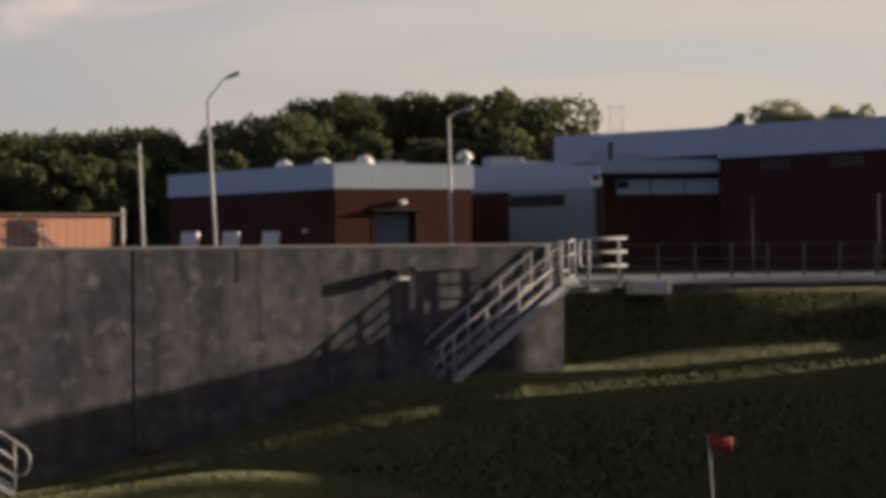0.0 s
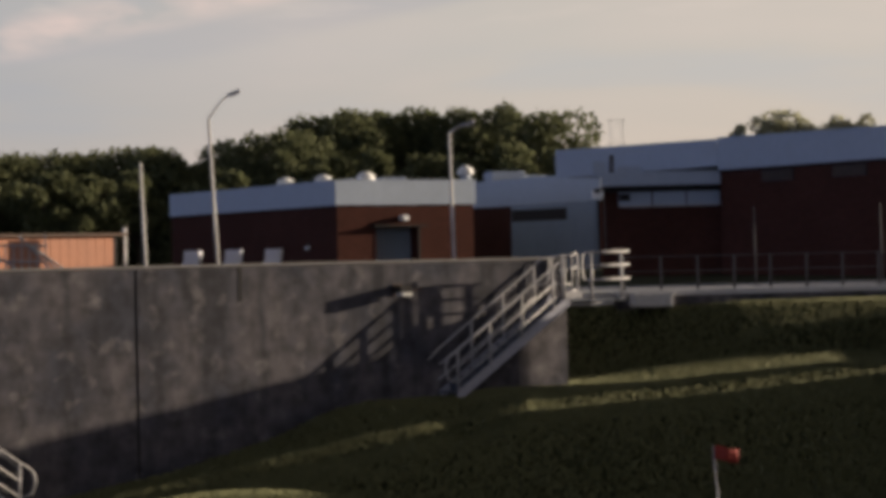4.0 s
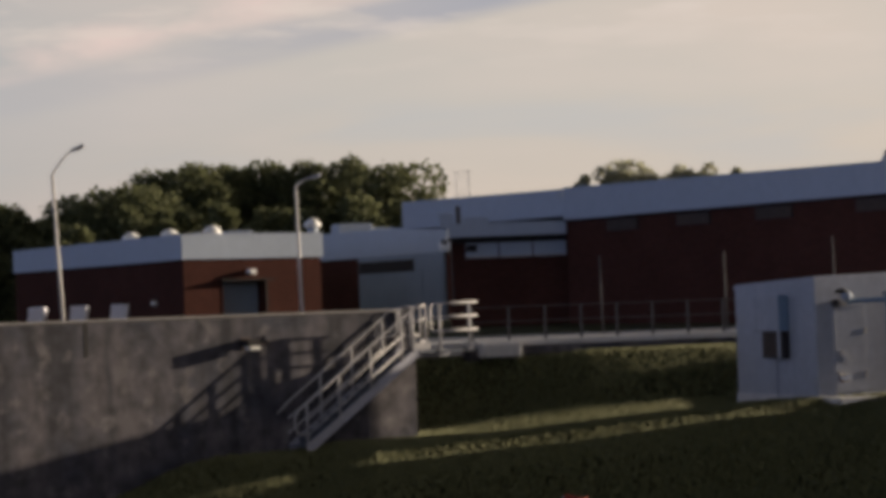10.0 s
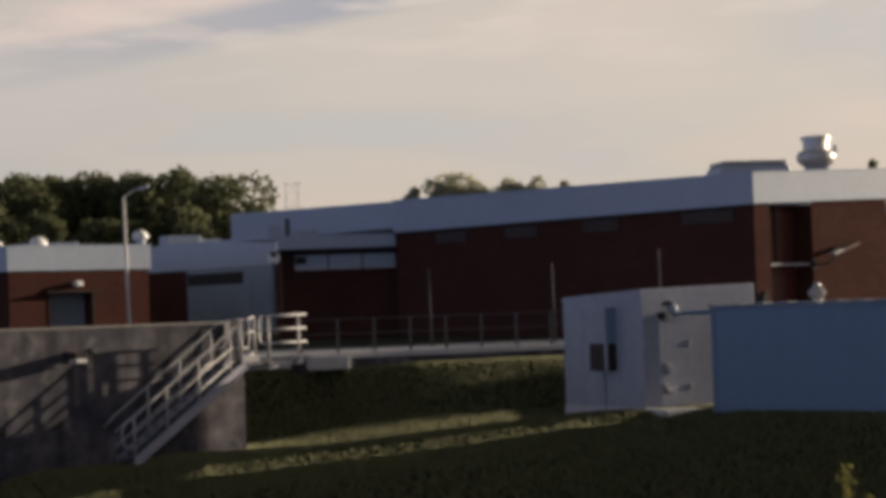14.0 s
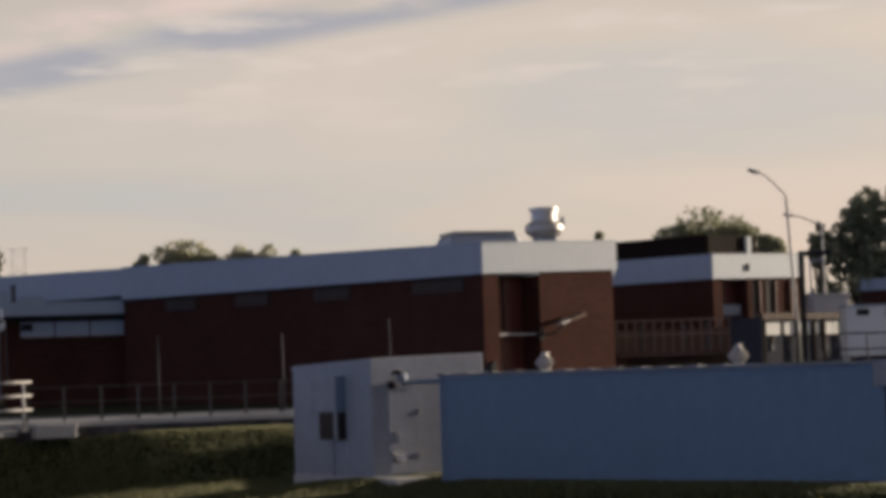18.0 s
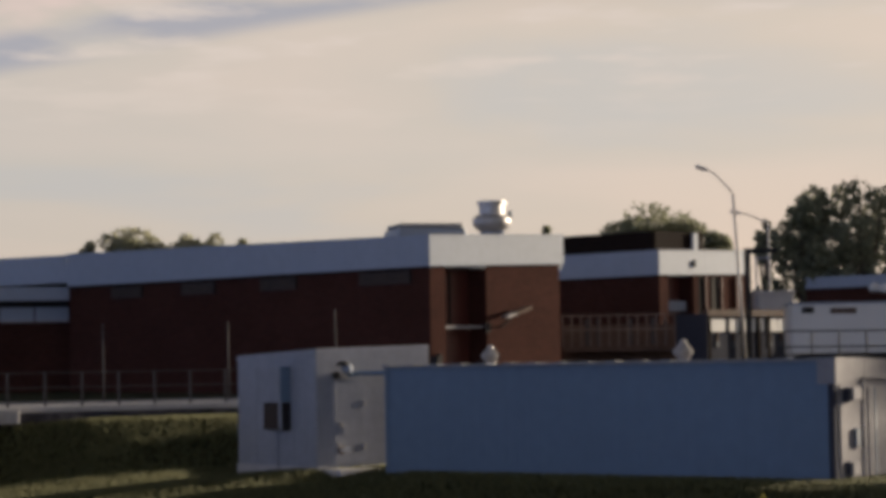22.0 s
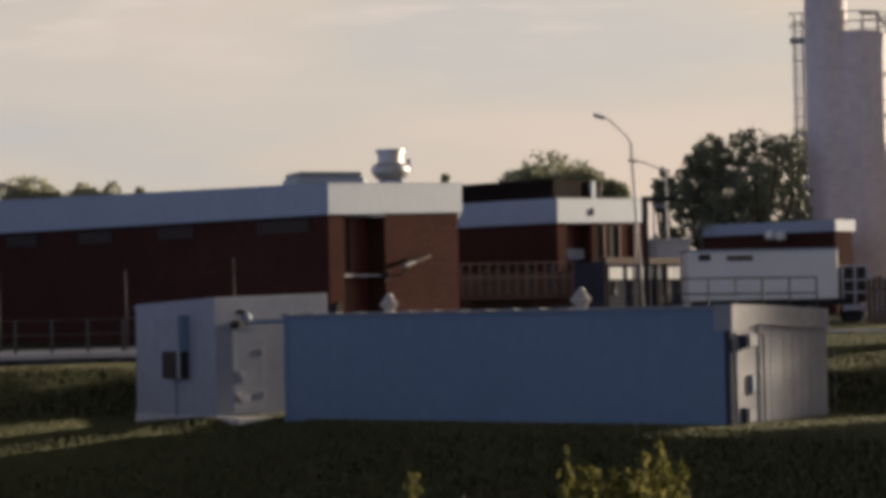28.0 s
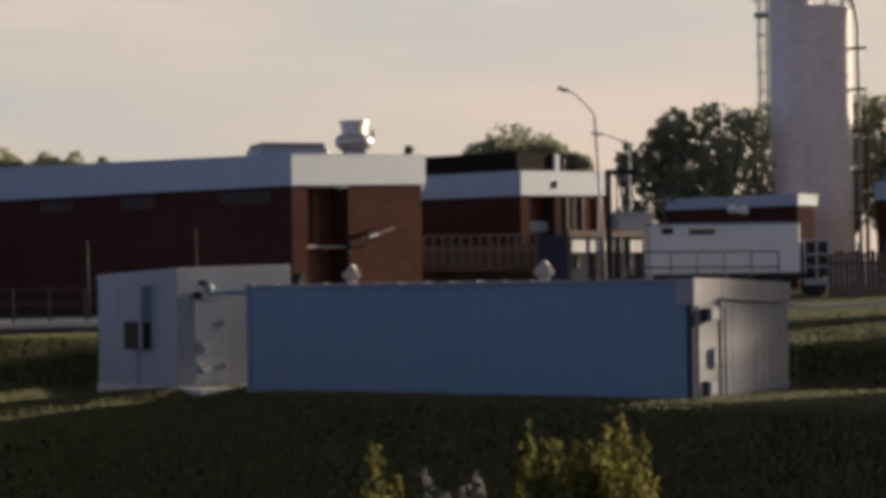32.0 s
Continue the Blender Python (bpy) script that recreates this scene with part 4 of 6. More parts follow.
part("pipe", tube(bmesh.new(), [SHELTER @ Vector((0.86, -0.10, 2.40)), SHELTER @ Vector((1.13, -0.35, 2.44)), SHED @ Vector((0.12, SL + 0.08, 2.45))], 0.06), SHED_BLUE, cr_, smooth=True)
slab("clamp", (-0.07, -0.02, -0.07, 0.07, 0.02, 0.07), STEEL, cr_).matrix_world = SHELTER @ pose(0.86, -0.03, 2.40)
vp = thing("outlet_pipe", SHELTER @ pose(0.71, 0, 0.5), "short white outlet pipe low on the shelter wall", "pipe")
part("flange", lathe(bmesh.new(), [(0.02, -0.012), (0.12, -0.012), (0.12, 0.02), (0.07, 0.03)], 16), RUST, vp)
part("elbow", tube(bmesh.new(), [(0, 0, 0.0), (0, 0, 0.12), (0.05, 0, 0.2), (0.12, 0, 0.22)], 0.06, 10), WHITE, vp)
for o in vp.children:
    o.data.transform(Matrix.Rotation(math.pi / 2, 4, 'X'))
    o.data.transform(Matrix.Translation((0, -0.018, 0)))
jb = thing("junction_box", SHELTER @ pose(0.795, 0, 1.02), "small grey junction box on the shelter wall", "electrical box")
slab("housing", (-0.07, -0.09, -0.10, 0.07, -0.004, 0.10), STEEL, jb, bevel=0.01)
slab("cover", (-0.06, -0.096, -0.09, 0.06, -0.0905, 0.09), SHELTER_GREY, jb)
path = thing("concrete_apron", SHELTER, "narrow pale concrete apron along the shelter", "paving", kind="structure")
for i in range(2):
    slab("paving_slab", (0.05 + i * 1.3, -1.0, -0.3, 1.34 + i * 1.3, -0.04, 0.04), CONCRETE_PALE, path, bevel=0.01)


# ---- brick buildings ----
def brick_block(name, m, w, d, h, fh, label, over=0.12, rise=0.0, bay=None, climb=0.0):
    """A brick box with a metal fascia round its head: front along x, flank along y."""
    ob = thing(name, m, label, "building")
    top = h - fh + 0.1 + rise
    if bay:
        b0, b1, deep = bay
        slab("wall", (0, 0, -1.5, b0, deep, top), BRICK, ob)
        slab("wall", (b1, 0, -1.5, w, deep, top), BRICK, ob)
        slab("wall", (0, deep + 0.002, -1.5, w, d, top), BRICK, ob)
        slab("bay_lintel", (b0 + 0.002, 0.0, h - fh - 0.02, b1 - 0.002, deep, top), FASCIA, ob)
    else:
        slab("wall", (0, 0, -1.5, w, d, top), BRICK, ob)
    n = max(2, int(d / 3.0))
    for i in range(n):
        bm = box(bmesh.new(), -over, i * d / n + 0.004, h - fh, -0.004, (i + 1) * d / n - 0.004, h)
        for v in bm.verts:
            v.co.z += climb * v.co.y * (1.0 if v.co.z > h - 0.1 else 0.12)
        part("fascia_panel", bm, FASCIA, ob)
    n = max(1, round(w / 3.0))
    for i in range(n):
        bm = box(bmesh.new(), -over + i * (w + 2 * over) / n + 0.003, -over, h - fh, -over + (i + 1) * (w + 2 * over) / n - 0.003, -0.004, h)
        for v in bm.verts:
            v.co.z += rise * v.co.x / w
        part("fascia_panel", bm, FASCIA, ob)
    slab("fascia_panel", (w + 0.004, -0.004, h - fh, w + over, d, h), FASCIA, ob)
    slab("roof", (-over + 0.01, -over + 0.01, h - 0.25, w + over - 0.01, d, h - 0.06), SHED_ROOF, ob)
    bm = box(bmesh.new(), -over - 0.02, -over - 0.02, h, -over + 0.1, d, h + 0.05)
    for v in bm.verts:
        v.co.z += climb * v.co.y
    part("coping", bm, FASCIA, ob)
    bm = box(bmesh.new(), -over + 0.1, -over - 0.02, h, w + over + 0.02, -over + 0.1, h + 0.05)
    for v in bm.verts:
        v.co.z += rise * v.co.x / w
    part("coping", bm, FASCIA, ob)
    # near-black strip paints in the shade under the fascia
    slab("soffit_shade_strip", (-over + 0.02, -0.05, h - fh - 0.06, -0.002, d, h - fh - 0.002), DARK, ob)
    return ob


MAIN = pose(17.1, 76.1, 1.5, rz=TURN)
main = brick_block("brick_building", MAIN, 6.8, 20.6, 5.56, 1.04, "long red-brown brick building with a pale metal fascia", rise=0.20, bay=(0.75, 2.85, 0.9), climb=0.0135)
for y, l in ((0.9, 2.6), (6.8, 2.0), (11.4, 2.0), (15.8, 2.0)):
    lv = slab("louvre_window", (-0.05, y, 3.95, -0.004, y + l, 4.42), DARK, main, "dark louvred slot window")
    for i in range(4):
        slab("slat", (-0.075, y + 0.05, 4.0 + i * 0.1, -0.052, y + l - 0.05, 4.03 + i * 0.1), RUST, lv)
# recessed bay at the corner
bay = slab("recessed_bay", (0.76, 0.86, -0.5, 2.84, 0.898, 4.5), BRONZE, main, "dark red-brown panel at the back of the recess")
slab("bay_beam", (0.76, 0.12, 2.37, 2.84, 0.4, 2.46), SHED_GREY, bay)
slab("door_leaf", (1.2, 0.82, 0.05, 2.3, 0.858, 2.2), BRONZE, bay)
slab("mullion", (1.8, 0.80, 2.55, 1.86, 0.858, 4.45), DARK, bay)
slab("downpipe", (0.28, -0.14, -0.5, 0.40, -0.004, 1.5), DARK, main)
slab("hose_box", (-0.05, -0.35, 0.6, 0.25, -0.006, 1.4), DARK, main, bevel=0.02)
sign_arm = thing("area_light", MAIN @ pose(2.85, 0, 2.52) @ Matrix.Scale(0.88, 4), "shoebox area light on a long arm on the brick wall", "light")
part("arm", tube(bmesh.new(), [(-0.1, -0.05, -0.2), (0.55, -0.3, -0.10), (1.0, -0.4, 0.20)], 0.05), DARK, sign_arm)
tip = pose(0.75, -0.4, 0.24, ry=-15)
part("lamp_head", box(bmesh.new(), 0.5, -0.2, -0.02, 1.45, 0.2, 0.13, tip), RUST, sign_arm, bevel=0.03)
part("lens", box(bmesh.new(), -0.12, -0.18, 0.0, 0.498, 0.18, 0.11, tip), GALV, sign_arm, bevel=0.02)
slab("bracket", (-0.2, -0.12, -0.35, 0.12, -0.004, 0.05), DARK, sign_arm, bevel=0.015)
hatch = thing("roof_curb", pose(*polar(12.6, 84.5), 1.5, rz=4), "low pale raised roof curb on the brick building", "roof unit")
bm = box(bmesh.new(), -1.5, -0.8, 5.3, 1.5, 1.2, 6.18)
bmesh.ops.scale(bm, vec=(0.86, 1, 1), verts=[v for v in bm.verts if v.co.z > 6])
part("curb", bm, FASCIA, hatch, bevel=0.05)
slab("lid", (-1.22, -0.75, 6.185, 1.22, 1.15, 6.36), SHED_ROOF, hatch, bevel=0.04)
fan = thing("exhaust_fan", pose(*polar(14.26, 81.9), 7.24) @ Matrix.Scale(1.15, 4), "polished stainless mushroom exhaust fan on the roof", "roof fan")
part("curb", box(bmesh.new(), -0.32, -0.32, -0.3, 0.32, 0.32, 0.16), FASCIA, fan, bevel=0.02)
part("shroud", lathe(bmesh.new(), [(0.36, 0.14), (0.50, 0.22), (0.60, 0.36), (0.61, 0.50), (0.53, 0.62), (0.46, 0.66)], 24), STEEL, fan, smooth=True)
part("exhaust_duct", lathe(bmesh.new(), [(0.40, 0.64), (0.40, 0.98), (0.46, 0.99), (0.46, 1.09), (0.38, 1.10)], 24), STEEL, fan)
slab("motor_bracket", (0.55, -0.06, 0.46, 0.66, 0.06, 0.80), DOOR_GREY, fan, bevel=0.02)

# canopy between the two brick buildings, with a pipe unit on its roof
ub = thing("upper_storey", MAIN, "pale metal-clad upper storey that carries on the long brick building", "building")
slab("wall", (5.0, 20.62, -1.5, 6.8, 33, 4.85), BRICK, ub)
for i in range(4):
    y0, y1 = 20.62 + i * 3.095, 20.62 + (i + 1) * 3.095
    bm = box(bmesh.new(), -0.12, y0 + 0.004, 4.72, -0.004, y1 - 0.004, 5.56)
    for v in bm.verts:
        v.co.z += 0.0135 * v.co.y if v.co.z > 5 else 0
    part("cladding_panel", bm, FASCIA, ub)
bm = box(bmesh.new(), -0.002, 20.62, 4.74, 6.8, 33.0, 5.50)
for v in bm.verts:
    v.co.z += 0.0135 * v.co.y if v.co.z > 5 else 0
part("roof", bm, SHED_ROOF, ub)
ru = thing("rooftop_unit", pose(*polar(0.72, 95.5), 6.03), "grey rooftop pipe unit with a dark valve", "roof unit")
slab("casing", (-0.55, -0.3, -0.1, 0.05, 0.3, 0.55), FASCIA, ru, bevel=0.03)
slab("valve", (0.16, -0.3, -0.1, 0.36, 0.2, 0.82), DULL, ru, bevel=0.03)
slab("casing", (0.45, -0.3, -0.1, 1.5, 0.3, 0.34), FASCIA, ru, bevel=0.03)

can_x0, can_y = polar(0.6, 94.0)
CAN = pose(can_x0, can_y, 1.6, rz=-1.2)
canopy = thing("link_canopy", CAN, "low link building with a pale canopy band and strip windows", "building")
CW = polar(3.66, 94.0)[0] - can_x0
slab("wall", (0, 0.9, -1, CW, 9, 3.84), BRICK, canopy)
# canopy underside coloured near-black for the shade below it
slab("soffit_shade", (0, -0.1, 3.84, CW, 0.898, 3.90), DARK, canopy)
slab("fascia_panel", (0, -0.12, 3.905, CW * 0.5 - 0.004, 0.2, 4.46), FASCIA, canopy)
slab("fascia_panel", (CW * 0.5, -0.12, 3.905, CW, 0.2, 4.46), FASCIA, canopy)
slab("roof", (0, 0.2, 3.9, CW, 9, 4.42), SHED_ROOF, canopy)
for i in range(3):
    wi = slab("strip_window", (0.72 + i * (CW - 0.75) / 3, 0.75, 3.12, 0.72 + (i + 1) * (CW - 0.75) / 3 - 0.06, 0.898, 3.66), FASCIA, canopy, "pale strip window panel")
    slab("window_frame", (0.72 + i * (CW - 0.75) / 3, 0.70, 3.04, 0.72 + (i + 1) * (CW - 0.75) / 3 - 0.06, 0.748, 3.118), GALV, wi)
# dark band above the windows paints in the canopy's shade
slab("window_head_shade", (0.0, 0.7, 3.67, CW, 0.898, 3.835), DARK, canopy)
# dark box put in as the lamp's shadow on the window strip
slab("lamp_shadow_box", (0.75, 0.6, 3.3, 1.2, 0.698, 3.6), DARK, canopy)
fl2 = thing("floodlight", pose(*polar(0.5, 93.8), height(1.56, 93.8)), "white wall-pack floodlight at the canopy corner", "light")
slab("housing", (-0.22, -0.2, -0.22, 0.26, 0.25, 0.14), WHITE, fl2, bevel=0.05)
slab("lens", (-0.12, -0.23, 0.0, 0.14, -0.19, 0.2), DARK, fl2, bevel=0.02)
part("conduit", tube(bmesh.new(), [(0.28, 0.2, -0.2), (0.32, 0.2, -2.6)], 0.03), DULL, fl2)

# low brick building with the roller door
LOW = pose(-11.1, 103.8, 1.5, rz=TURN)
low = brick_block("brick_building", LOW, 7.3, 19.6, 4.85, 1.12, "low brick building with a grey roller door in its sunlit front", over=0.1, bay=(2.0, 4.27, 0.80))
slab("door_head", (2.002, 0.0, 2.66, 4.268, 0.798, 3.70), BRICK, low)
bm = box(bmesh.new(), 2.002, 0.76, -1.0, 4.268, 0.798, 2.655)
rd = part("roller_door", bm, DOOR_GREY, low, "grey roller door")
for i in range(11):
    slab("door_slat", (2.02, 0.745, -0.4 + i * 0.27, 4.25, 0.759, -0.18 + i * 0.27), DOOR_GREY, rd)
slab("door_frame", (1.93, -0.03, -1, 1.998, -0.004, 2.70), BRICK, rd)
slab("door_frame", (4.272, -0.03, -1, 4.36, -0.004, 2.70), DARK, rd)
# near-black slab stands in for the shadow shape over the door
slab("door_shadow_hood", (1.75, -0.45, 2.705, 4.6, -0.004, 2.77), DARK, rd, "dark hood standing in for the shadow above the door")
wl2 = thing("wall_light", LOW @ pose(3.4, 0, 2.98), "small white bulkhead lamp over the roller door", "light")
slab("housing", (-0.18, -0.45, -0.02, 0.18, -0.02, 0.24), WHITE, wl2, bevel=0.05)
slab("bracket", (-0.05, -0.02, -0.06, 0.05, -0.002, 0.1), DARK, wl2)
wl3 = thing("wall_light", LOW @ pose(0, 2.9, 1.75) @ Matrix.Scale(0.6, 4), "small white wall lamp on the shaded brick flank", "light")
slab("housing", (-0.4, -0.18, -0.1, -0.02, 0.18, 0.22), WHITE, wl3, bevel=0.05)
slab("bracket", (-0.02, -0.06, 0.1, -0.002, 0.06, 0.7), DARK, wl3)
# its forward wing with the grey plant-room front
WING = pose(*polar(0.59, 112.0), 1.5, rz=TURN)
wing = brick_block("brick_wing", WING, 8.0, 15.0, 5.21, 1.36, "shaded brick wing with a grey plant-room front", over=0.1)
pr = slab("plant_front", (-0.16, 0.2, -1, -0.012, 8.3, 3.83), DOOR_GREY, wing, "grey metal plant-room front")
slab("louvre", (-0.19, 2.9, 3.0, -0.162, 8.2, 3.60), DARK, pr)
for i in range(5):
    slab("cladding_rib", (-0.185, 0.4 + i * 1.75, -1, -0.162, 0.48 + i * 1.75, 3.15), DOOR_GREY, pr)


def dome_vent(az, r, el, d):
    x, y = polar(az, r)
    ob = thing("roof_vent", pose(x, y, height(el, r) - d * 0.75), "white hooded roof vent catching the sun", "roof vent", "white roof vents")
    part("neck", lathe(bmesh.new(), [(d * 0.35, -0.5), (d * 0.35, 0.2)], 14), FASCIA, ob)
    part("hood", lathe(bmesh.new(), [(d * 0.40, 0.06), (d * 0.56, 0.12), (d * 0.55, d * 0.36), (d * 0.42, d * 0.6), (d * 0.16, d * 0.74)], 16), WHITE, ob, smooth=True)


for az, el in ((-7.38, 2.17), (-6.42, 2.22), (-5.35, 2.28), (-2.82, 2.38)):
    dome_vent(az, 112 if az < -3 else 108.1, el - 0.03, 0.72 if az > -3 else 0.86)
for az0, az1, el, r in ((-4.95, -3.95, 2.10, 113), (-2.15, -0.75, 2.18, 125), (-5.8, -5.5, 2.08, 113)):
    x0, y0 = polar(az0, r)
    x1, _ = polar(az1, r)
    z0 = 5.9 if r < 120 else 6.35
    ob = thing("rooftop_unit", pose(x0, y0, z0, rz=20), "long low pale rooftop air handler", "roof unit", "low rooftop units")
    h = height(el, r) - z0
    x1 += 0.06 * (x1 - x0)
    slab("casing", (0, 0, -0.4, (x1 - x0) * 0.6, 1.5, h), FASCIA, ob, bevel=0.04)
    slab("duct", ((x1 - x0) * 0.6 + 0.01, 0.3, -0.4, x1 - x0, 1.2, h * 0.8), FASCIA, ob, bevel=0.04)
    slab("curb", (0.1, 0.1, -0.6, x1 - x0 - 0.1, 1.1, -0.401), SHED_ROOF, ob)

# ---- yard behind the tank wall ----
def hood_vent(az, r):
    x, y = polar(az, r)
    ob = thing("hooded_vent", pose(x, y, 1.3), "grey sheet-metal gooseneck vent hood behind the tank wall", "vent", "gooseneck vents")
    slab("duct", (-0.26, -0.3, -0.5, 0.18, 0.3, 1.2), FASCIA, ob)
    bm = bmesh.new()
    vs = [bm.verts.new((x, y, z)) for y in (-0.35, 0.35) for x, z in ((-0.38, 1.2), (0.22, 1.2), (0.30, 1.84), (-0.26, 1.84), (-0.28, 1.52))]
    bm.faces.new(vs[:5]); bm.faces.new(vs[:4:-1])
    for i in range(5):
        bm.faces.new((vs[i], vs[5 + i], vs[5 + (i + 1) % 5], vs[(i + 1) % 5]))
    bmesh.ops.recalc_face_normals(bm, faces=bm.faces)
    part("hood", bm, SHEET, ob, "pale sheet-metal hood")


for az in (-9.75, -8.72, -7.72):
    hood_vent(az, 82)

ox, oy = polar(-14.9, 84)
OR = pose(ox, oy, 1.06, rz=46)
osh = thing("orange_shed", OR, "sunlit orange-brown sided shed with a flat roof behind the tank", "shed")
OWD = 5.6
for i in range(14):
    slab("board", (i * OWD / 14 + 0.008, -0.03, 0, (i + 1) * OWD / 14 - 0.008, 0.0, 2.72), ORANGE, osh)
slab("body", (0, 0.002, 0, OWD, 3, 2.7), RUST, osh)
slab("roof", (-0.1, -0.25, 2.74, OWD + 0.55, 3, 2.84), RUST, osh)
slab("roof_post", (OWD + 0.40, -0.2, 0, OWD + 0.52, -0.08, 3.05), GALV, osh)
# solid dark block stands for the shade under the roof overhang
slab("recess_shade", (OWD + 0.02, 0.3, 0, OWD + 0.4, 2.8, 2.7), DARK, osh)
deck = thing("deck_railing", pose(*polar(-16.8, 80), 1.0, rz=12), "grey steel railing of a raised deck and stair behind the tank", "railing")
DWD = polar(-14.6, 80)[0] - polar(-16.8, 80)[0]
for i in range(11):
    x = i * DWD / 10
    slab("baluster", (x - 0.03, -0.03, 0, x + 0.03, 0.03, 2.45 if i % 5 else 2.95), GALV, deck)
part("rail", tube(bmesh.new(), [(0, 0, 2.45), (DWD, 0, 2.45)], 0.04), GALV, deck)
slab("deck_floor", (0, 0.05, 0.7, DWD, 2.2, 0.95), DOOR_GREY, deck)
slab("panel", (0.3, 0.04, 1.0, 0.62, 0.07, 2.3), GALV, deck)
slab("panel", (1.55, 0.04, 1.0, 1.95, 0.07, 2.3), GALV, deck)
for k in range(3):
    part("stair_rail", tube(bmesh.new(), [(DWD - 0.2, -0.1, 2.3 - 0.4 * k), (DWD + 1.0, -0.1, 1.45 - 0.4 * k)], 0.04), GALV, deck)
    part("stair_rail", tube(bmesh.new(), [(DWD + 0.9 + 0.3 * k, -0.1, 2.75 - 0.25 * k), (DWD + 2.4 + 0.2 * k, -0.1, 1.1 + 0.1 * k)], 0.035), GALV, deck)
for i in range(7):
    x = DWD + 0.15 + i * 0.27
    slab("stair_post", (x - 0.025, -0.06, 0.9, x + 0.025, -0.02, 2.5 if i % 3 else 2.85), GALV, deck)
for z in (1.35, 1.9, 2.45):
    part("stair_rail", tube(bmesh.new(), [(DWD, -0.08, z), (DWD + 1.85, -0.08, z - 0.05)], 0.035), GALV, deck)
slab("stair_panel", (DWD + 0.5, -0.05, 1.4, DWD + 1.6, -0.01, 2.6), ORANGE, deck)
bw = thing("dark_building", pose(*polar(-20.5, 92), 1.0), "dark low building in the shade of the woods", "building")
slab("wall", (0, 0, 0, 5.4, 4, 3.1), RUST, bw)
slab("roof", (-0.15, -0.15, 3.1, 5.55, 4, 3.25), DARK, bw)

# ---- second brick building, beyond the shed ----
B2 = pose(*polar(18.46, 100), 1.98, rz=TURN)
b2 = brick_block("brick_building", B2, 6.4, 11.0, 5.46, 1.05, "brick building with a pale fascia and tall dark windows", bay=(0.63, 2.3, 0.7), rise=0.12)
w = slab("window_bay", (0.635, 0.62, -1.0, 2.295, 0.698, 4.4), BRONZE, b2, "dark red window bay")
slab("sill_panel", (0.60, 0.30, 2.82, 2.29, 0.40, 3.29), FASCIA, w)
slab("mullion", (2.40, -0.06, -1.0, 2.70, -0.004, 4.40), BRICK, w)
for x0, x1 in ((2.81, 3.22), (3.74, 4.38)):
    w = slab("window_pane", (x0, -0.03, 1.2, x1, -0.004, 4.38), DARK, b2, "tall dark window")
    slab("mullion", (x1 + 0.002, -0.12, 1.2, x1 + 0.08, -0.004, 4.39), BRONZE, w)
slab("lamp_bracket", (2.30, -0.20, 4.78, 2.40, -0.125, 5.10), DARK, b2)
slab("downpipe", (5.55, -0.12, -1, 5.68, -0.004, 4.4), BRONZE, b2)
pent = thing("roof_screen", B2 @ pose(0, 0, 5.42), "dark brown louvred roof screen on the brick building", "roof unit")
for i in range(5):
    slab("screen_panel", (0.3, 0.6 + i * 1.9, 0.0, 0.4, 2.497 + i * 1.9, 0.98), SCREEN, pent)
for i in range(2):
    slab("screen_panel", (0.402 + i * 1.3, 0.5, 0.0, 1.70 + i * 1.3, 0.6, 0.98), SCREEN, pent)
slab("screen_post", (3.0, 0.35, 0, 3.3, 0.65, 0.95), FASCIA, pent)
slab("duct", (3.35, 0.5, 0, 3.9, 1.3, 1.0), SCREEN, pent, bevel=0.03)

# catwalk, dark tank and pale panels in front of it
cx0, cy0 = polar(16.0, 90)
cat = thing("catwalk", pose(cx0, cy0, 3.2, rz=-17), "rusty steel catwalk with closely set railing posts", "catwalk")
CWD = 4.45
slab("deck", (0, -0.1, -0.18, CWD, 1.2, 0.0), RUST, cat)
for i in range(13):
    x = i * CWD / 12
    slab("post", (x - 0.035, -0.06, 0, x + 0.035, 0.0, 1.25), CATWALK, cat)
for z in (1.25, 0.68):
    part("rail", tube(bmesh.new(), [(0, -0.03, z), (CWD, -0.03, z)], 0.035), CATWALK, cat)
for i in range(4):
    slab("leg", (0.2 + i * 1.35, 0.1, -1.9, 0.32 + i * 1.35, 0.2, -0.18), RUST, cat)
for x in (0.9, 1.35, 2.6, 3.5, 4.0):
    slab("panel", (x, -0.02, 0.05, x + 0.16, 0.01, 1.1), DULL, cat)
slab("backing_wall", (0, 1.25, -1.9, CWD, 1.4, 0.9), RUST, cat)
tx, ty = polar(18.86, 88)
tk = thing("control_cabinet", pose(tx, ty, 1.9, rz=-18), "dark slate steel control cabinet on the yard", "cabinet")
slab("body", (0, 0, 0, 1.2, 1.4, 2.50), SLATE, tk, bevel=0.03)
slab("door_leaf", (0.06, -0.03, 0.2, 0.58, -0.002, 2.4), SLATE, tk)
slab("door_leaf", (0.62, -0.03, 0.2, 1.14, -0.002, 2.4), SLATE, tk)
px, py = polar(19.64, 97)
pn = thing("panel_rack", pose(px, py, 1.95, rz=30), "dark rack with a row of pale panels above valves", "rack")
slab("backing", (0, 0.1, 0, 5.5, 0.3, 2.5), SLATE, pn)
slab("top_beam", (-0.05, -0.12, 2.52, 5.6, 0.3, 2.80), RUST, pn)
for x0, x1 in ((0.30, 1.22), (1.52, 2.16), (2.4, 2.78), (2.94, 3.24), (3.6, 3.87), (4.28, 4.74), (4.80, 5.36)):
    slab("panel", (x0, 0.02, 1.86, x1, 0.098, 2.44), WHITE, pn, "pale square panel")
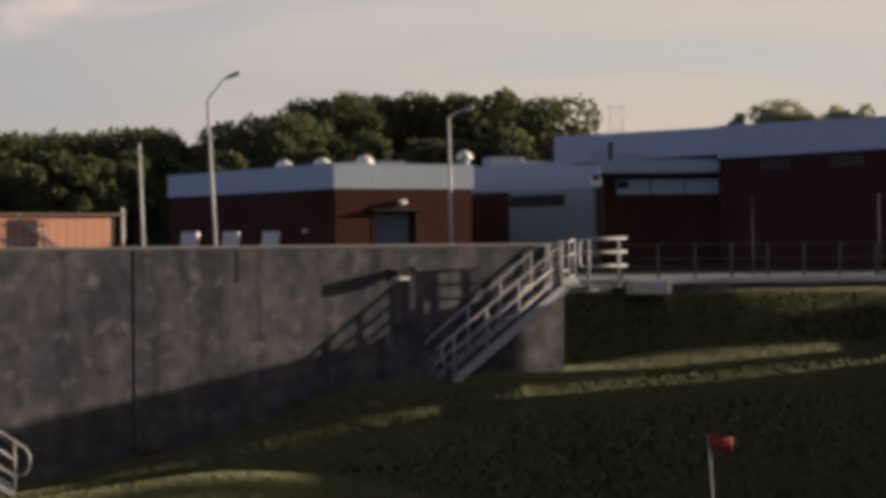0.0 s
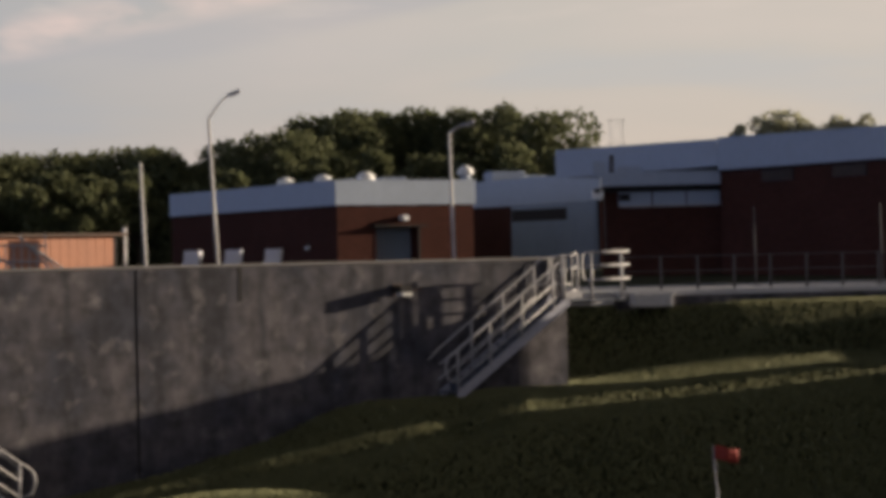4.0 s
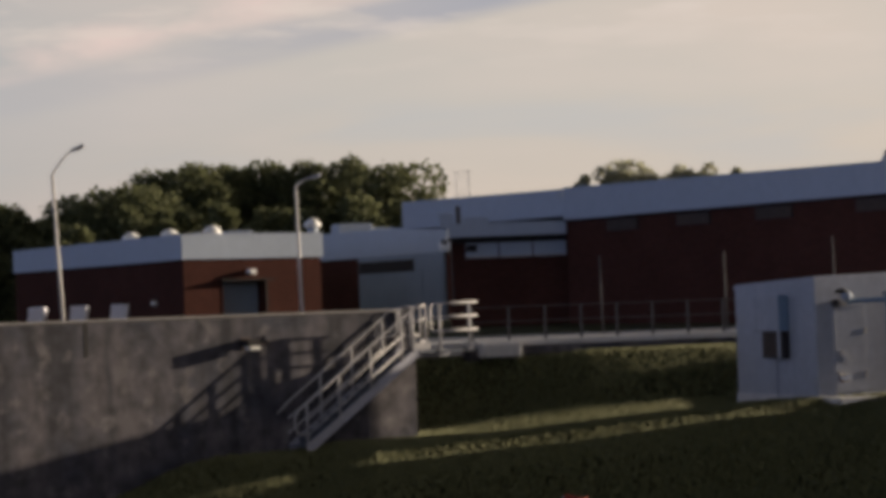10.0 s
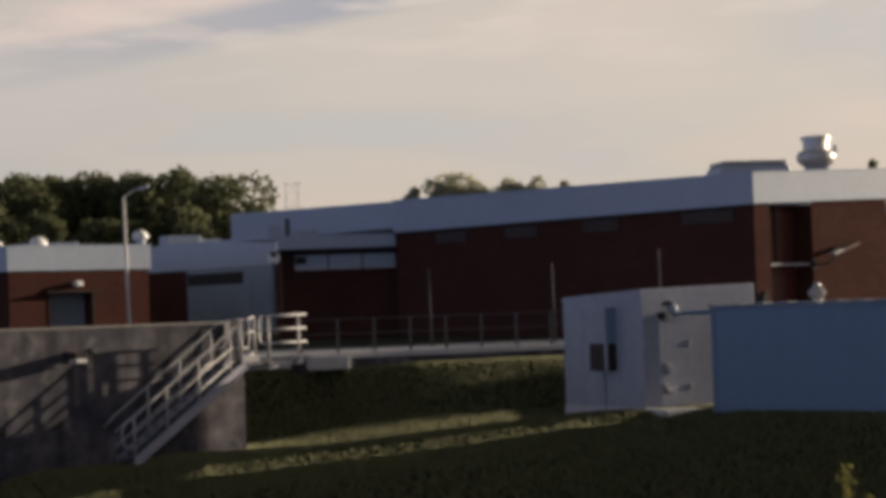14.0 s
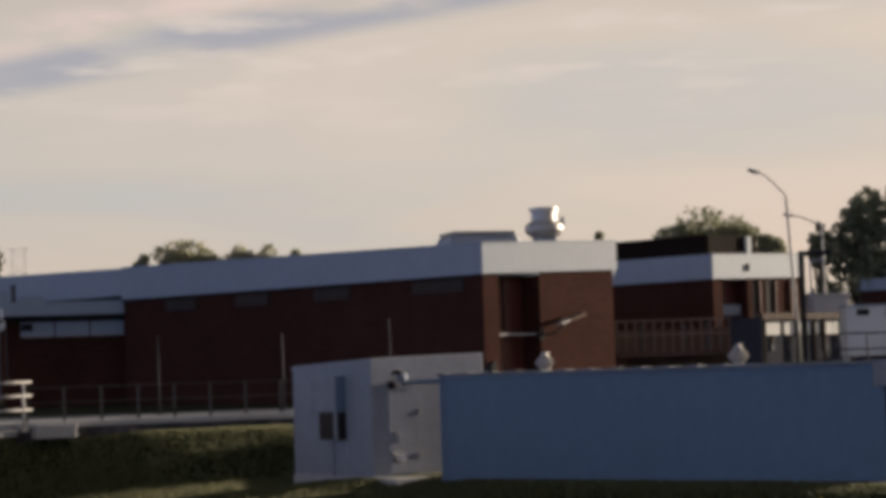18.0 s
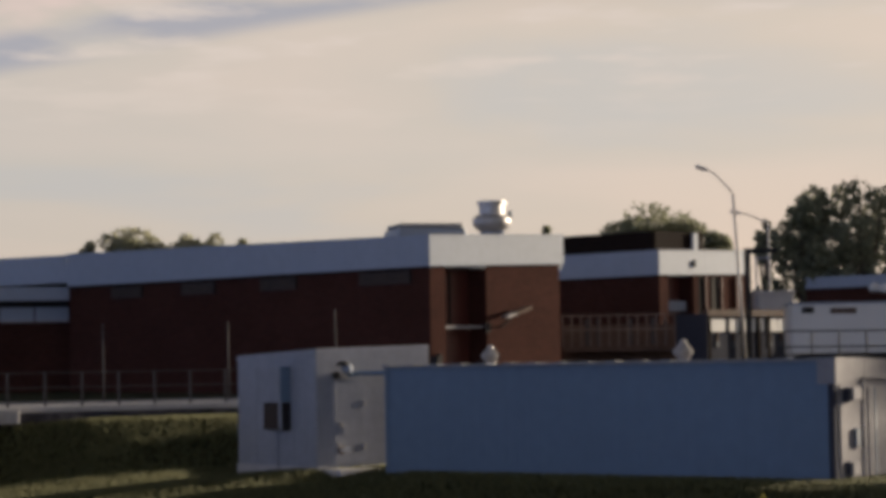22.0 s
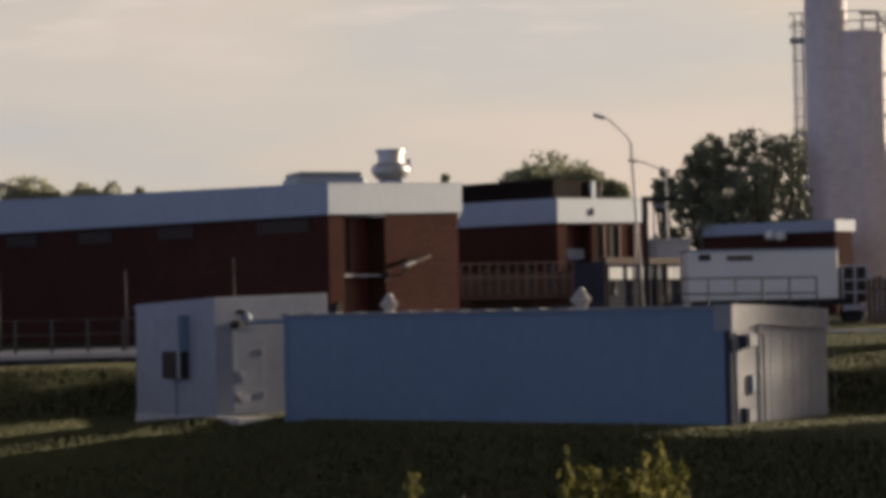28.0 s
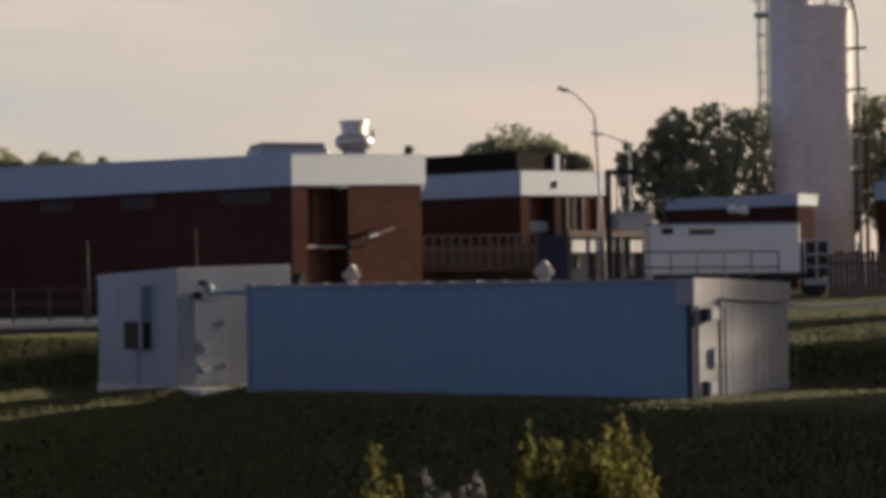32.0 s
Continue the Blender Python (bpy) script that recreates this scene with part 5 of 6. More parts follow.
for x in (0.76, 1.8, 3.56, 4.33, 5.04):
    slab("stem", (x - 0.04, 0.05, 1.45, x + 0.04, 0.098, 1.858), RUST, pn)
    slab("valve", (x - 0.09, 0.05, 1.20, x + 0.09, 0.098, 1.448), TREAD, pn)
for x in (0.05, 2.26, 3.37, 4.05):
    slab("post", (x, -0.06, 0, x + 0.14, 0.02, 2.518), SCREEN, pn)
hut = thing("pale_hut", pose(*polar(20.95, 101), 1.9, rz=TURN - 40), "plain beige concrete hut behind the gantry", "hut")
slab("wall", (0, 0, 0, 1.55, 1.6, 3.55), CONCRETE_PALE, hut, bevel=0.02)
slab("roof", (-0.08, -0.08, 3.56, 1.63, 1.68, 3.72), CONCRETE_PALE, hut, bevel=0.02)
slab("door", (0.4, -0.03, 0, 1.2, -0.002, 2.1), DOOR_GREY, hut)
gx0, gy0 = polar(20.68, 95)
ga = thing("steel_gantry", pose(gx0, gy0, 1.95, rz=-20) @ Matrix.Scale(1.065, 4), "black steel gantry post with a short arm", "gantry")
slab("post", (-0.12, -0.12, 0, 0.12, 0.12, 4.95), BLACK, ga)
slab("arm", (-0.09, -0.07, 4.75, 1.15, 0.07, 4.95), BLACK, ga)
slab("inner_post", (0.30, -0.04, 2.6, 0.37, 0.04, 4.6), STRINGER, ga)
slab("inner_arm", (0.372, -0.04, 4.52, 0.9, 0.04, 4.6), STRINGER, ga)

# ---- white trailer ----
rx, ry = polar(21.72, 84)
TRZ = -16
tz = gz(*polar(23.5, 84))
tra = thing("tank_trailer", pose(rx, ry, tz, rz=TRZ), "white box trailer with a dark chassis parked on the yard", "trailer")
TW = 5.55
bm = box(bmesh.new(), 0, 0, 0.95, TW, 2.3, 2.78)
part("body", bm, WHITE, tra, bevel=0.05)
for i in range(9):
    x = 0.25 + i * 0.63
    slab("side_rib", (x - 0.03, -0.035, 1.0, x + 0.03, -0.002, 2.7), WHITE, tra)
slab("vent_slot", (0.42, -0.04, 2.45, 0.85, -0.003, 2.68), DARK, tra)
slab("vent_slot", (1.45, -0.04, 2.42, 2.4, -0.003, 2.62), RUST, tra)
slab("roof_edge", (-0.04, -0.05, 2.785, TW + 0.04, 2.32, 2.84), FASCIA, tra)
slab("chassis", (0.3, 0.3, 0.72, TW + 0.3, 2.0, 0.945), BLACK, tra)
for x in (0.9, 1.75, 4.5):
    for y in (0.25, 1.75):
        bm = bmesh.new()
        lathe(bm, [(0.26, -0.13), (0.40, -0.13), (0.44, -0.08), (0.44, 0.08), (0.40, 0.13), (0.26, 0.13)], 20)
        bmesh.ops.transform(bm, matrix=Matrix.Rotation(math.pi / 2, 4, 'X') @ Matrix.Identity(4), verts=bm.verts)
        bmesh.ops.translate(bm, vec=(x, y, 0.44), verts=bm.verts)
        wh = part("wheel", bm, BLACK, tra)
        bm = bmesh.new()
        lathe(bm, [(0.08, -0.15), (0.25, -0.145), (0.25, 0.145), (0.08, 0.15)], 16)
        bmesh.ops.transform(bm, matrix=Matrix.Rotation(math.pi / 2, 4, 'X'), verts=bm.verts)
        bmesh.ops.translate(bm, vec=(x, y, 0.44), verts=bm.verts)
        part("rim", bm, FASCIA, wh)
tc0 = thing("parked_truck", pose(*polar(25.55, 85), tz, rz=-20), "dark rear of a truck with white frames and mudguards", "truck")
slab("cab", (0.05, 0.3, 0.8, 0.95, 2.1, 2.15), DARK, tc0, bevel=0.06)
slab("bumper", (0.0, 0.05, 0.5, 1.0, 0.25, 0.72), STRINGER, tc0, bevel=0.02)
for x in (0.0, 0.45, 0.9):
    slab("upright", (x, 0.15, 0.5, x + 0.08, 0.25, 2.2), STRINGER, tc0)
for z in (1.15, 1.6, 2.12):
    slab("cross_bar", (0.082, 0.16, z, 0.9, 0.24, z + 0.07), STRINGER, tc0)
for y in (0.3, 1.6):
    bm = bmesh.new()
    lathe(bm, [(0.2, -0.14), (0.40, -0.14), (0.43, 0), (0.40, 0.14), (0.2, 0.14)], 18)
    bmesh.ops.transform(bm, matrix=Matrix.Rotation(math.pi / 2, 4, 'X'), verts=bm.verts)
    bmesh.ops.translate(bm, vec=(0.45, y + 0.15, 0.43), verts=bm.verts)
    part("wheel", bm, BLACK, tc0)
gr = thing("guard_rail", pose(*polar(21.55, 80), gz(*polar(23.2, 80)), rz=-16), "grey pipe guard rail before the white trailer", "railing")
guard_panel(gr, (0, 0, 1.86), (4.75, 0, 1.82), (0.0, 0.2, 0.4, 0.6, 0.8, 1.0), rails=(0.0, 0.55), drop=1.92, r=0.03, mat=DULL)

# ---- silo ----
six, siy = polar(25.82, 130)
SIL = pose(six, siy, 2.02, rz=-25) @ Matrix.Scale(130 / 112, 4)
silo = thing("silo", SIL, "tall pale grey concrete silo with ladder cage and railed top", "silo")
ZB = height(6.53, 112) - 1.9
part("body", lathe(bmesh.new(), [(1.93, -0.5), (1.93, ZB * 0.33), (1.93, ZB * 0.66), (1.93, ZB - 0.08), (1.88, ZB)], 40), SILO, silo, smooth=False)
ZT = height(7.57, 112) - 1.9
part("tower", lathe(bmesh.new(), [(1.02, -0.5), (1.02, ZT - 0.15), (1.10, ZT - 0.14), (1.10, ZT), (0.95, ZT + 0.03)], 28, (-1.02, -1.15, 0)), SILO, silo)
for z in (ZB * 0.25, ZB * 0.5, ZB * 0.75):
    part("hoop", lathe(bmesh.new(), [(1.935, z), (1.955, z + 0.01), (1.955, z + 0.07), (1.935, z + 0.08)], 40), SILO, silo)
ZL = 8.6
cage = part("ladder", tube(bmesh.new(), [(-2.16, -0.4, ZL - 1.2), (-2.16, -0.4, ZB + 1.05)], 0.045, 6), GALV, silo, "galvanised caged ladder")
part("rail", tube(bmesh.new(), [(-2.02, -0.4, ZL - 2.3), (-2.30, -0.4, ZL - 1.5), (-2.52, -0.4, ZL - 0.6), (-2.52, -0.4, ZB + 1.05)], 0.045, 6), GALV, cage)
for i in range(20):
    z = ZL - 0.4 + i * (ZB + 0.9 - ZL) / 20
    part("rung", tube(bmesh.new(), [(-2.16, -0.4, z), (-2.52, -0.4, z)], 0.018, 6), GALV, cage)
for i in range(7):
    z = ZL + i * (ZB + 0.6 - ZL) / 6
    part("cage_hoop", tube(bmesh.new(), [(-2.0, -0.4, z), (-2.1, -0.85, z), (-2.36, -1.05, z), (-2.62, -0.85, z), (-2.66, -0.4, z)], 0.03, 6), GALV, cage)
for x in (-2.1, -2.36, -2.62):
    part("cage_bar", tube(bmesh.new(), [(x, -0.95, ZL), (x, -0.95, ZB + 0.6)], 0.02, 6), GALV, cage)
for z in (ZB - 0.2, ZB + 0.45, ZB + 1.05):
    part("platform_rail", tube(bmesh.new(), [(-1.7, -0.9, z), (-2.75, -0.9, z), (-2.75, 0.3, z)], 0.035, 6), GALV, cage)
slab("platform", (-2.75, -0.9, ZB - 0.3, -1.9, 0.4, ZB - 0.24), STRINGER, cage)
slab("bracket", (-2.4, -0.5, ZL - 2.5, -1.9, -0.3, ZL - 2.3), GALV, cage)
for k in range(12):
    a = math.radians(-150 + k * 27.3)
    x, y = 1.98 * math.cos(a), 1.98 * math.sin(a)
    part("rail_post", tube(bmesh.new(), [(x, y, ZB - 0.1), (x, y, ZB + 0.95)], 0.04, 6), GALV, silo)
for z in (0.45, 0.92):
    part("top_rail", tube(bmesh.new(), [(1.98 * math.cos(math.radians(a)), 1.98 * math.sin(math.radians(a)), ZB + z) for a in range(-150, 151, 12)], 0.035, 6), GALV, silo)
part("fill_pipe", tube(bmesh.new(), [(0.6, -1.2, ZB + 0.9), (1.4, -1.0, ZB + 0.85), (2.0, -0.7, ZB + 0.2), (2.2, -0.6, ZB - 0.9), (2.2, -0.6, 0.3)], 0.09, 8), GALV, silo, smooth=True)
part("drain_pipe", tube(bmesh.new(), [(2.55, -0.2, ZB * 0.62), (2.55, -0.2, 0.0)], 0.10, 8), RUST, silo)
for i in range(6):
    slab("pipe_clip", (1.85, -0.75, 1.5 + i * 2.0, 2.6, -0.5, 1.62 + i * 2.0), RUST, silo)
sk = thing("pump_skid", pose(*polar(26.3, 104), 1.9, rz=-25), "pale pump skid and pipework at the silo foot", "pump")
slab("skid", (0, 0, 0.0, 2.6, 1.2, 0.3), STRINGER, sk)
slab("housing", (0.2, 0.1, 0.3, 1.1, 1.0, 1.6), WHITE, sk, bevel=0.06)
part("vessel", lathe(bmesh.new(), [(0.3, 0.3), (0.36, 0.5), (0.36, 1.2), (0.2, 1.4)], 16, (1.7, 0.5, 0)), FASCIA, sk, smooth=True)
part("pipe", tube(bmesh.new(), [(0.6, 0.0, 0.9), (1.7, 0.0, 0.9), (2.3, 0.1, 0.6), (2.3, 0.1, 0.2)], 0.1), FASCIA, sk)

# ---- buildings behind the trailer and at the far side ----
B3 = pose(*polar(25.4, 120), 2.2, rz=TURN) @ Matrix.Scale(120 / 112, 4)
brick_block("brick_building", B3, 1.6, 7.8, 4.4, 0.52, "low brick building behind the white trailer")
sv = thing("roof_vent", B3 @ pose(-0.6, 3.0, 3.58) @ Matrix.Scale(0.68, 4), "white twin-hooded vent on the brick flank", "roof vent")
part("hood", lathe(bmesh.new(), [(0.3, 0), (0.42, 0.15), (0.38, 0.5), (0.12, 0.7)], 14, (0, 0.5, 0)), WHITE, sv, smooth=True)
part("hood", lathe(bmesh.new(), [(0.3, 0), (0.42, 0.15), (0.38, 0.5), (0.12, 0.7)], 14, (0, -0.4, -0.1)), WHITE, sv, smooth=True)
B4 = pose(*polar(27.35, 118), 1.9, rz=-28)
brick_block("brick_building", B4, 9.0, 4.0, 5.5, 0.9, "brick building with a pale fascia beyond the silo")
r4 = thing("rooftop_unit", B4 @ pose(0.5, 1.5, 5.5), "low pale rooftop unit on the far brick building", "roof unit", "low rooftop units")
slab("casing", (0, 0, 0, 3.2, 1.5, 0.62), FASCIA, r4, bevel=0.04)
g4 = thing("grey_shed", pose(*polar(28.08, 66), gz(*polar(28.5, 66)), rz=-24), "flat-sided blue-grey metal shed at the lawn's edge", "shed")
for i in range(3):
    slab("siding_panel", (i * 0.8 + 0.003, -0.03, -0.1, (i + 1) * 0.8 - 0.003, 0.0, 1.86), SHED_BLUE, g4)
slab("body", (0.0, 0.002, -0.1, 2.4, 1.3, 1.84), SHED_BLUE, g4)
slab("roof", (-0.06, -0.06, 1.86, 2.46, 1.36, 1.93), SHED_ROOF, g4)
hf = thing("dark_fence", pose(*polar(26.15, 84), gz(*polar(27, 84)), rz=-27), "dark brown slatted fence below the silo", "fence")
for i in range(17):
    slab("slat", (i * 0.19, -0.02, 0, i * 0.19 + 0.165, 0.02, 1.62 + 0.05 * ((i * 7) % 3)), RUST, hf)
for i in range(4):
    slab("post", (i * 1.05, 0.022, 0, i * 1.05 + 0.09, 0.1, 2.0), FASCIA, hf)
slab("rail", (0, 0.022, 1.2, 3.3, 0.05, 1.3), SCREEN, hf)
rd_ = thing("yard_road", pose(*polar(27.3, 74), 0, rz=-26), "pale concrete road edge across the lawn bank", "road", kind="structure")
rz_ = gz(*polar(27.3, 74))
for i in range(6):
    slab("kerb_stone", (-3.2 + i * 2.0, -0.1, rz_ - 0.3, -3.2 + i * 2.0 + 1.985, 0.25, rz_ + 0.16), CONCRETE_PALE, rd_, bevel=0.015)

# ---- distant pylon ----
py_ = thing("pylon", pose(*polar(1.02, 800), 2.0), "faint lattice power pylon on the horizon", "pylon")
hp = height(3.42, 800) - 2
for sx in (-1, 1):
    for sy in (-1, 1):
        part("leg", tube(bmesh.new(), [(sx * 4.5, sy * 4.5, 0), (sx * 2.4, sy * 2.4, hp * 0.6), (sx * 2.2, sy * 2.2, hp)], 0.07, 5), GALV, py_)
for i in range(7):
    z0, z1 = hp * (0.3 + 0.1 * i), hp * (0.4 + 0.1 * i)
    part("brace", tube(bmesh.new(), [(-2.6, -2.4, z0), (2.6, -2.4, z1)], 0.04, 5), GALV, py_)
    part("brace", tube(bmesh.new(), [(2.6, -2.4, z0), (-2.6, -2.4, z1)], 0.04, 5), GALV, py_)
for z in (0.82, 0.99):
    part("cross_arm", tube(bmesh.new(), [(-3.2, -2.2, hp * z), (3.2, -2.2, hp * z)], 0.07, 5), GALV, py_)


# ---- marker flag ----
fx, fy = polar(3.42, 38)
fz = gz(fx, fy)
flag = thing("marker_flag", pose(fx, fy, fz), "small orange marker flag on a thin pale stake in the lawn", "flag")
fh = height(-4.86, 38) - fz
part("stake", tube(bmesh.new(), [(0.05, 0, -0.2), (0.0, 0, fh * 0.5), (-0.10, 0, fh)], 0.011, 6), STRINGER, flag, smooth=True)
bm = bmesh.new()
grid = [[bm.verts.new((-0.10 + 0.42 * i / 6, 0.05 * math.sin(i * 1.3 + j * 0.5), fh - 0.24 * j / 3 - 0.06 * (i / 6) ** 2 + 0.02 * math.sin(i * 1.1))) for i in range(7)] for j in range(4)]
for j in range(3):
    for i in range(6):
        bm.faces.new((grid[j][i], grid[j][i + 1], grid[j + 1][i + 1], grid[j + 1][i]))
cl = part("cloth", bm, FLAG, flag, "rippled orange cloth", smooth=True)
so = cl.modifiers.new("thickness", 'SOLIDIFY'); so.thickness = 0.006


# ---- trees ----
def leaf_cloud(lobes, count, size, rng):
    """Small bent leaf sprays scattered through the shells of ellipsoid lobes (centre, radii); as vertex and face lists."""
    vol = np.array([l[1][0] * l[1][1] * l[1][2] for l in lobes]) ** 0.67
    pick = rng.choice(len(lobes), count, p=vol / vol.sum())
    c = np.array([l[0] for l in lobes])[pick]
    rad = np.array([l[1] for l in lobes])[pick]
    d = rng.normal(size=(count, 3)); d /= np.linalg.norm(d, axis=1)[:, None]
    shell = (0.42 + 0.46 * rng.random(count) ** 0.5 + 0.30 * rng.random(count) ** 3)[:, None]
    p = c + rad * d * shell
    a = rng.normal(size=(count, 3)); a /= np.linalg.norm(a, axis=1)[:, None]
    b = np.cross(a, rng.normal(size=(count, 3))); b /= np.linalg.norm(b, axis=1)[:, None]
    n_ = np.cross(a, b)
    s = (size * (0.55 + 0.9 * rng.random(count)))[:, None]
    v = np.stack([p - a * s, p - a * s * 0.1 + b * s * 0.62 + n_ * s * 0.15, p + a * s * 1.0, p + a * s * 0.15 - b * s * 0.55 + n_ * s * 0.2], 1)
    return v.reshape(-1, 3), (np.arange(count * 4).reshape(-1, 4))


def tree(name, x, y, top, spread, seed, count, size, label, group, base=None, crown_from=0.3, lobes_n=9, column=False, leaf=LEAF, lobe=1.0):
    rng = np.random.default_rng(seed)
    z0 = gz(x, y) if base is None else base
    h = top - z0
    ob = thing(name, pose(x, y, z0), label, "tree", group)
    bm = bmesh.new()
    tube(bm, [(0, 0, -0.3), (0.05, 0, h * 0.2), (0.1 * rng.normal(), 0.1, h * 0.5), (0.2 * rng.normal(), 0, h * 0.8)], h * 0.032, 8, h * 0.008)
    trunk = part("trunk", bm, BARK, ob)
    lobes = []
    for i in range(lobes_n):
        f = crown_from + (0.92 - crown_from) * (i + 0.5) / lobes_n
        w = spread * (0.45 + 0.75 * math.sin(math.pi * min(1, (f - crown_from) / (1 - crown_from) * 0.75 + 0.2)))
        ang = 2.4 * i + rng.random() * 2
        rr = w * 0.68 * rng.random() ** 0.5
        rad = lobe * spread * (0.2 + 0.28 * rng.random())
        zc = h * f
        lobes.append(((rr * math.cos(ang), rr * math.sin(ang), min(zc, h - rad * 0.8)), (rad * 1.1, rad * 1.1, rad * 0.85)))
    if column:
        lobes = [((0.15 * spread * rng.normal(), 0.15 * spread * rng.normal(), h * (0.12 + 0.86 * k / 13) - 0.5 * spread), (spread * (0.8 + 0.2 * rng.random()), spread * 0.9, spread * 0.9)) for k in range(14)]
    lobes.append(((0.1 * spread * rng.normal(), 0, h - spread * 0.30), (spread * 0.3, spread * 0.3, spread * 0.30)))
    for c, rad in lobes[::2]:
        part("limb", tube(bmesh.new(), [(0, 0, h * 0.25), (c[0] * 0.5, c[1] * 0.5, (h * 0.25 + c[2]) * 0.5 + 0.1), c], h * 0.012, 6, h * 0.004), BARK, trunk)
    v, f = leaf_cloud(lobes, count, size, rng)
    me = bpy.data.meshes.new("crown")
    me.from_pydata(v.tolist(), [], f.tolist())
    me.materials.append(leaf)
    cr = new("crown", me); cr.parent = ob
    return ob


trng = random.Random(5)
WOODS = "dark green broadleaf tree in the dense woods"
# skyline of the woods: heading, height of the tops
SKY_AZ = [-21, -17, -13, -10.3, -9.4, -8.6, -7.7, -6.6, -5.3, -4.2, -3.1, -2.1, -0.9, -0.1, 0.45]
SKY_EL = [2.9, 2.85, 2.85, 2.9, 2.6, 2.95, 3.2, 3.7, 3.85, 3.75, 3.85, 3.9, 3.72, 3.3, 2.7]
az, i = -21.0, 0
while az < 0.2:
    el = float(np.interp(az, SKY_AZ, SKY_EL)) + trng.uniform(-0.05, 0.08)
    r = 172 + trng.uniform(-5, 5)
    x, y = polar(az, r)
    tree("tree", x, y, height(el, r), 3.3 + trng.random(), 100 + i, 10000, 0.21, WOODS, "woods behind the buildings", crown_from=0.12, lobes_n=34, lobe=1.2)
    az += 0.82 + trng.random() * 0.25; i += 1
az = -21.3
while az < -8.0:
    el = 2.2 + trng.uniform(-0.25, 0.2)
    r = 158 + trng.uniform(-4, 4)
    x, y = polar(az, r)
    tree("tree", x, y, height(el, r), 2.9, 200 + i, 4500, 0.21, WOODS, "woods behind the buildings", crown_from=0.05)
    az += 1.0 + trng.random() * 0.3; i += 1
az = -7.5
while az < 0.6:
    r = 160 + trng.uniform(-3, 3)
    x, y = polar(az, r)
    tree("tree", x, y, height(2.75 + trng.uniform(-0.2, 0.15), r), 2.8, 300 + i, 3500, 0.21, WOODS, "woods behind the buildings", crown_from=0.05)
    az += 1.15; i += 1
MIDDLE = "small broadleaf tree showing over the roofline"
for az, el, sp in ((4.15, 3.25, 1.3), (5.05, 3.62, 2.3), (5.75, 3.35, 1.7), (6.55, 3.45, 1.9), (7.3, 3.42, 1.8), (8.0, 3.3, 1.2)):
    x, y = polar(az, 150)
    tree("tree", x, y, height(el - 0.05, 150), sp, int(az * 50), 6000, 0.16, MIDDLE, "trees over the roofline", crown_from=0.35, lobes_n=34, leaf=LEAF_H)
for az, el, sp in ((15.65, 3.42, 0.7), (17.75, 3.6, 1.8), (18.4, 3.95, 2.6), (19.05, 3.6, 1.7), (19.9, 3.25, 1.2)):
    x, y = polar(az, 150)
    tree("tree", x, y, height(el, 150), sp * 1.3, int(az * 50), 6000, 0.16, MIDDLE, "trees over the roofline", crown_from=0.35, lobes_n=34, leaf=LEAF_M)
RIGHT = "large dark broadleaf tree with open gaps in its crown"
for az, el, sp, n in ((21.15, 3.42, 0.75, 700), (22.15, 4.05, 2.1, 1300), (22.6, 4.32, 2.9, 1900), (23.6, 4.45, 3.0, 1900), (24.5, 4.38, 2.9, 1900), (25.6, 4.4, 2.9, 1700),
                      (26.7, 4.5, 2.9, 1900), (27.5, 4.55, 2.9, 1900), (28.4, 4.45, 3.0, 1900), (29.3, 4.35, 3.0, 1700), (30.3, 4.4, 3.0, 1700),
                      (21.2, 2.2, 1.0, 700), (22.35, 2.15, 1.3, 700), (23.4, 2.9, 1.8, 800), (27.9, 3.0, 2.4, 900), (29.0, 3.1, 2.4, 900)):
    r = 126 if az < 23.8 else 152 if az < 26.2 else 138
    x, y = polar(az, r)
    tree("tree", x, y, height(el, r), sp * r / 138, int(az * 60), int(n * 1.25), 0.19, RIGHT, "tall trees behind the silo", crown_from=0.72 if az < 21.16 else 0.55 if az < 22.2 and el > 3 else 0.34, lobe=0.9, lobes_n=20, leaf=LEAF_M)


# unseen slender trees added towards the sun to shade bands of lawn: place along and across the light, height, half
# width
for px0, py0, reach, top, sp in ((3.0, 35.2, 88.3, 17.0, 2.4), (3.0, 41.4, 88.0, 17.4, 2.1), (3.0, 62.0, 81.4, 16.8, 1.1), (3.0, 68.5, 79.1, 16.5, 2.9)):
    x, y = px0 + reach * math.sin(radians(SUN_AZ)), py0 + reach * math.cos(radians(SUN_AZ))
    tree("tree", x, y, top, sp, int(reach * 7), 11000, 0.17, "unseen slender broadleaf tree added to shade the lawn", "trees beside the lawn", base=0.9, crown_from=0.08, column=True)


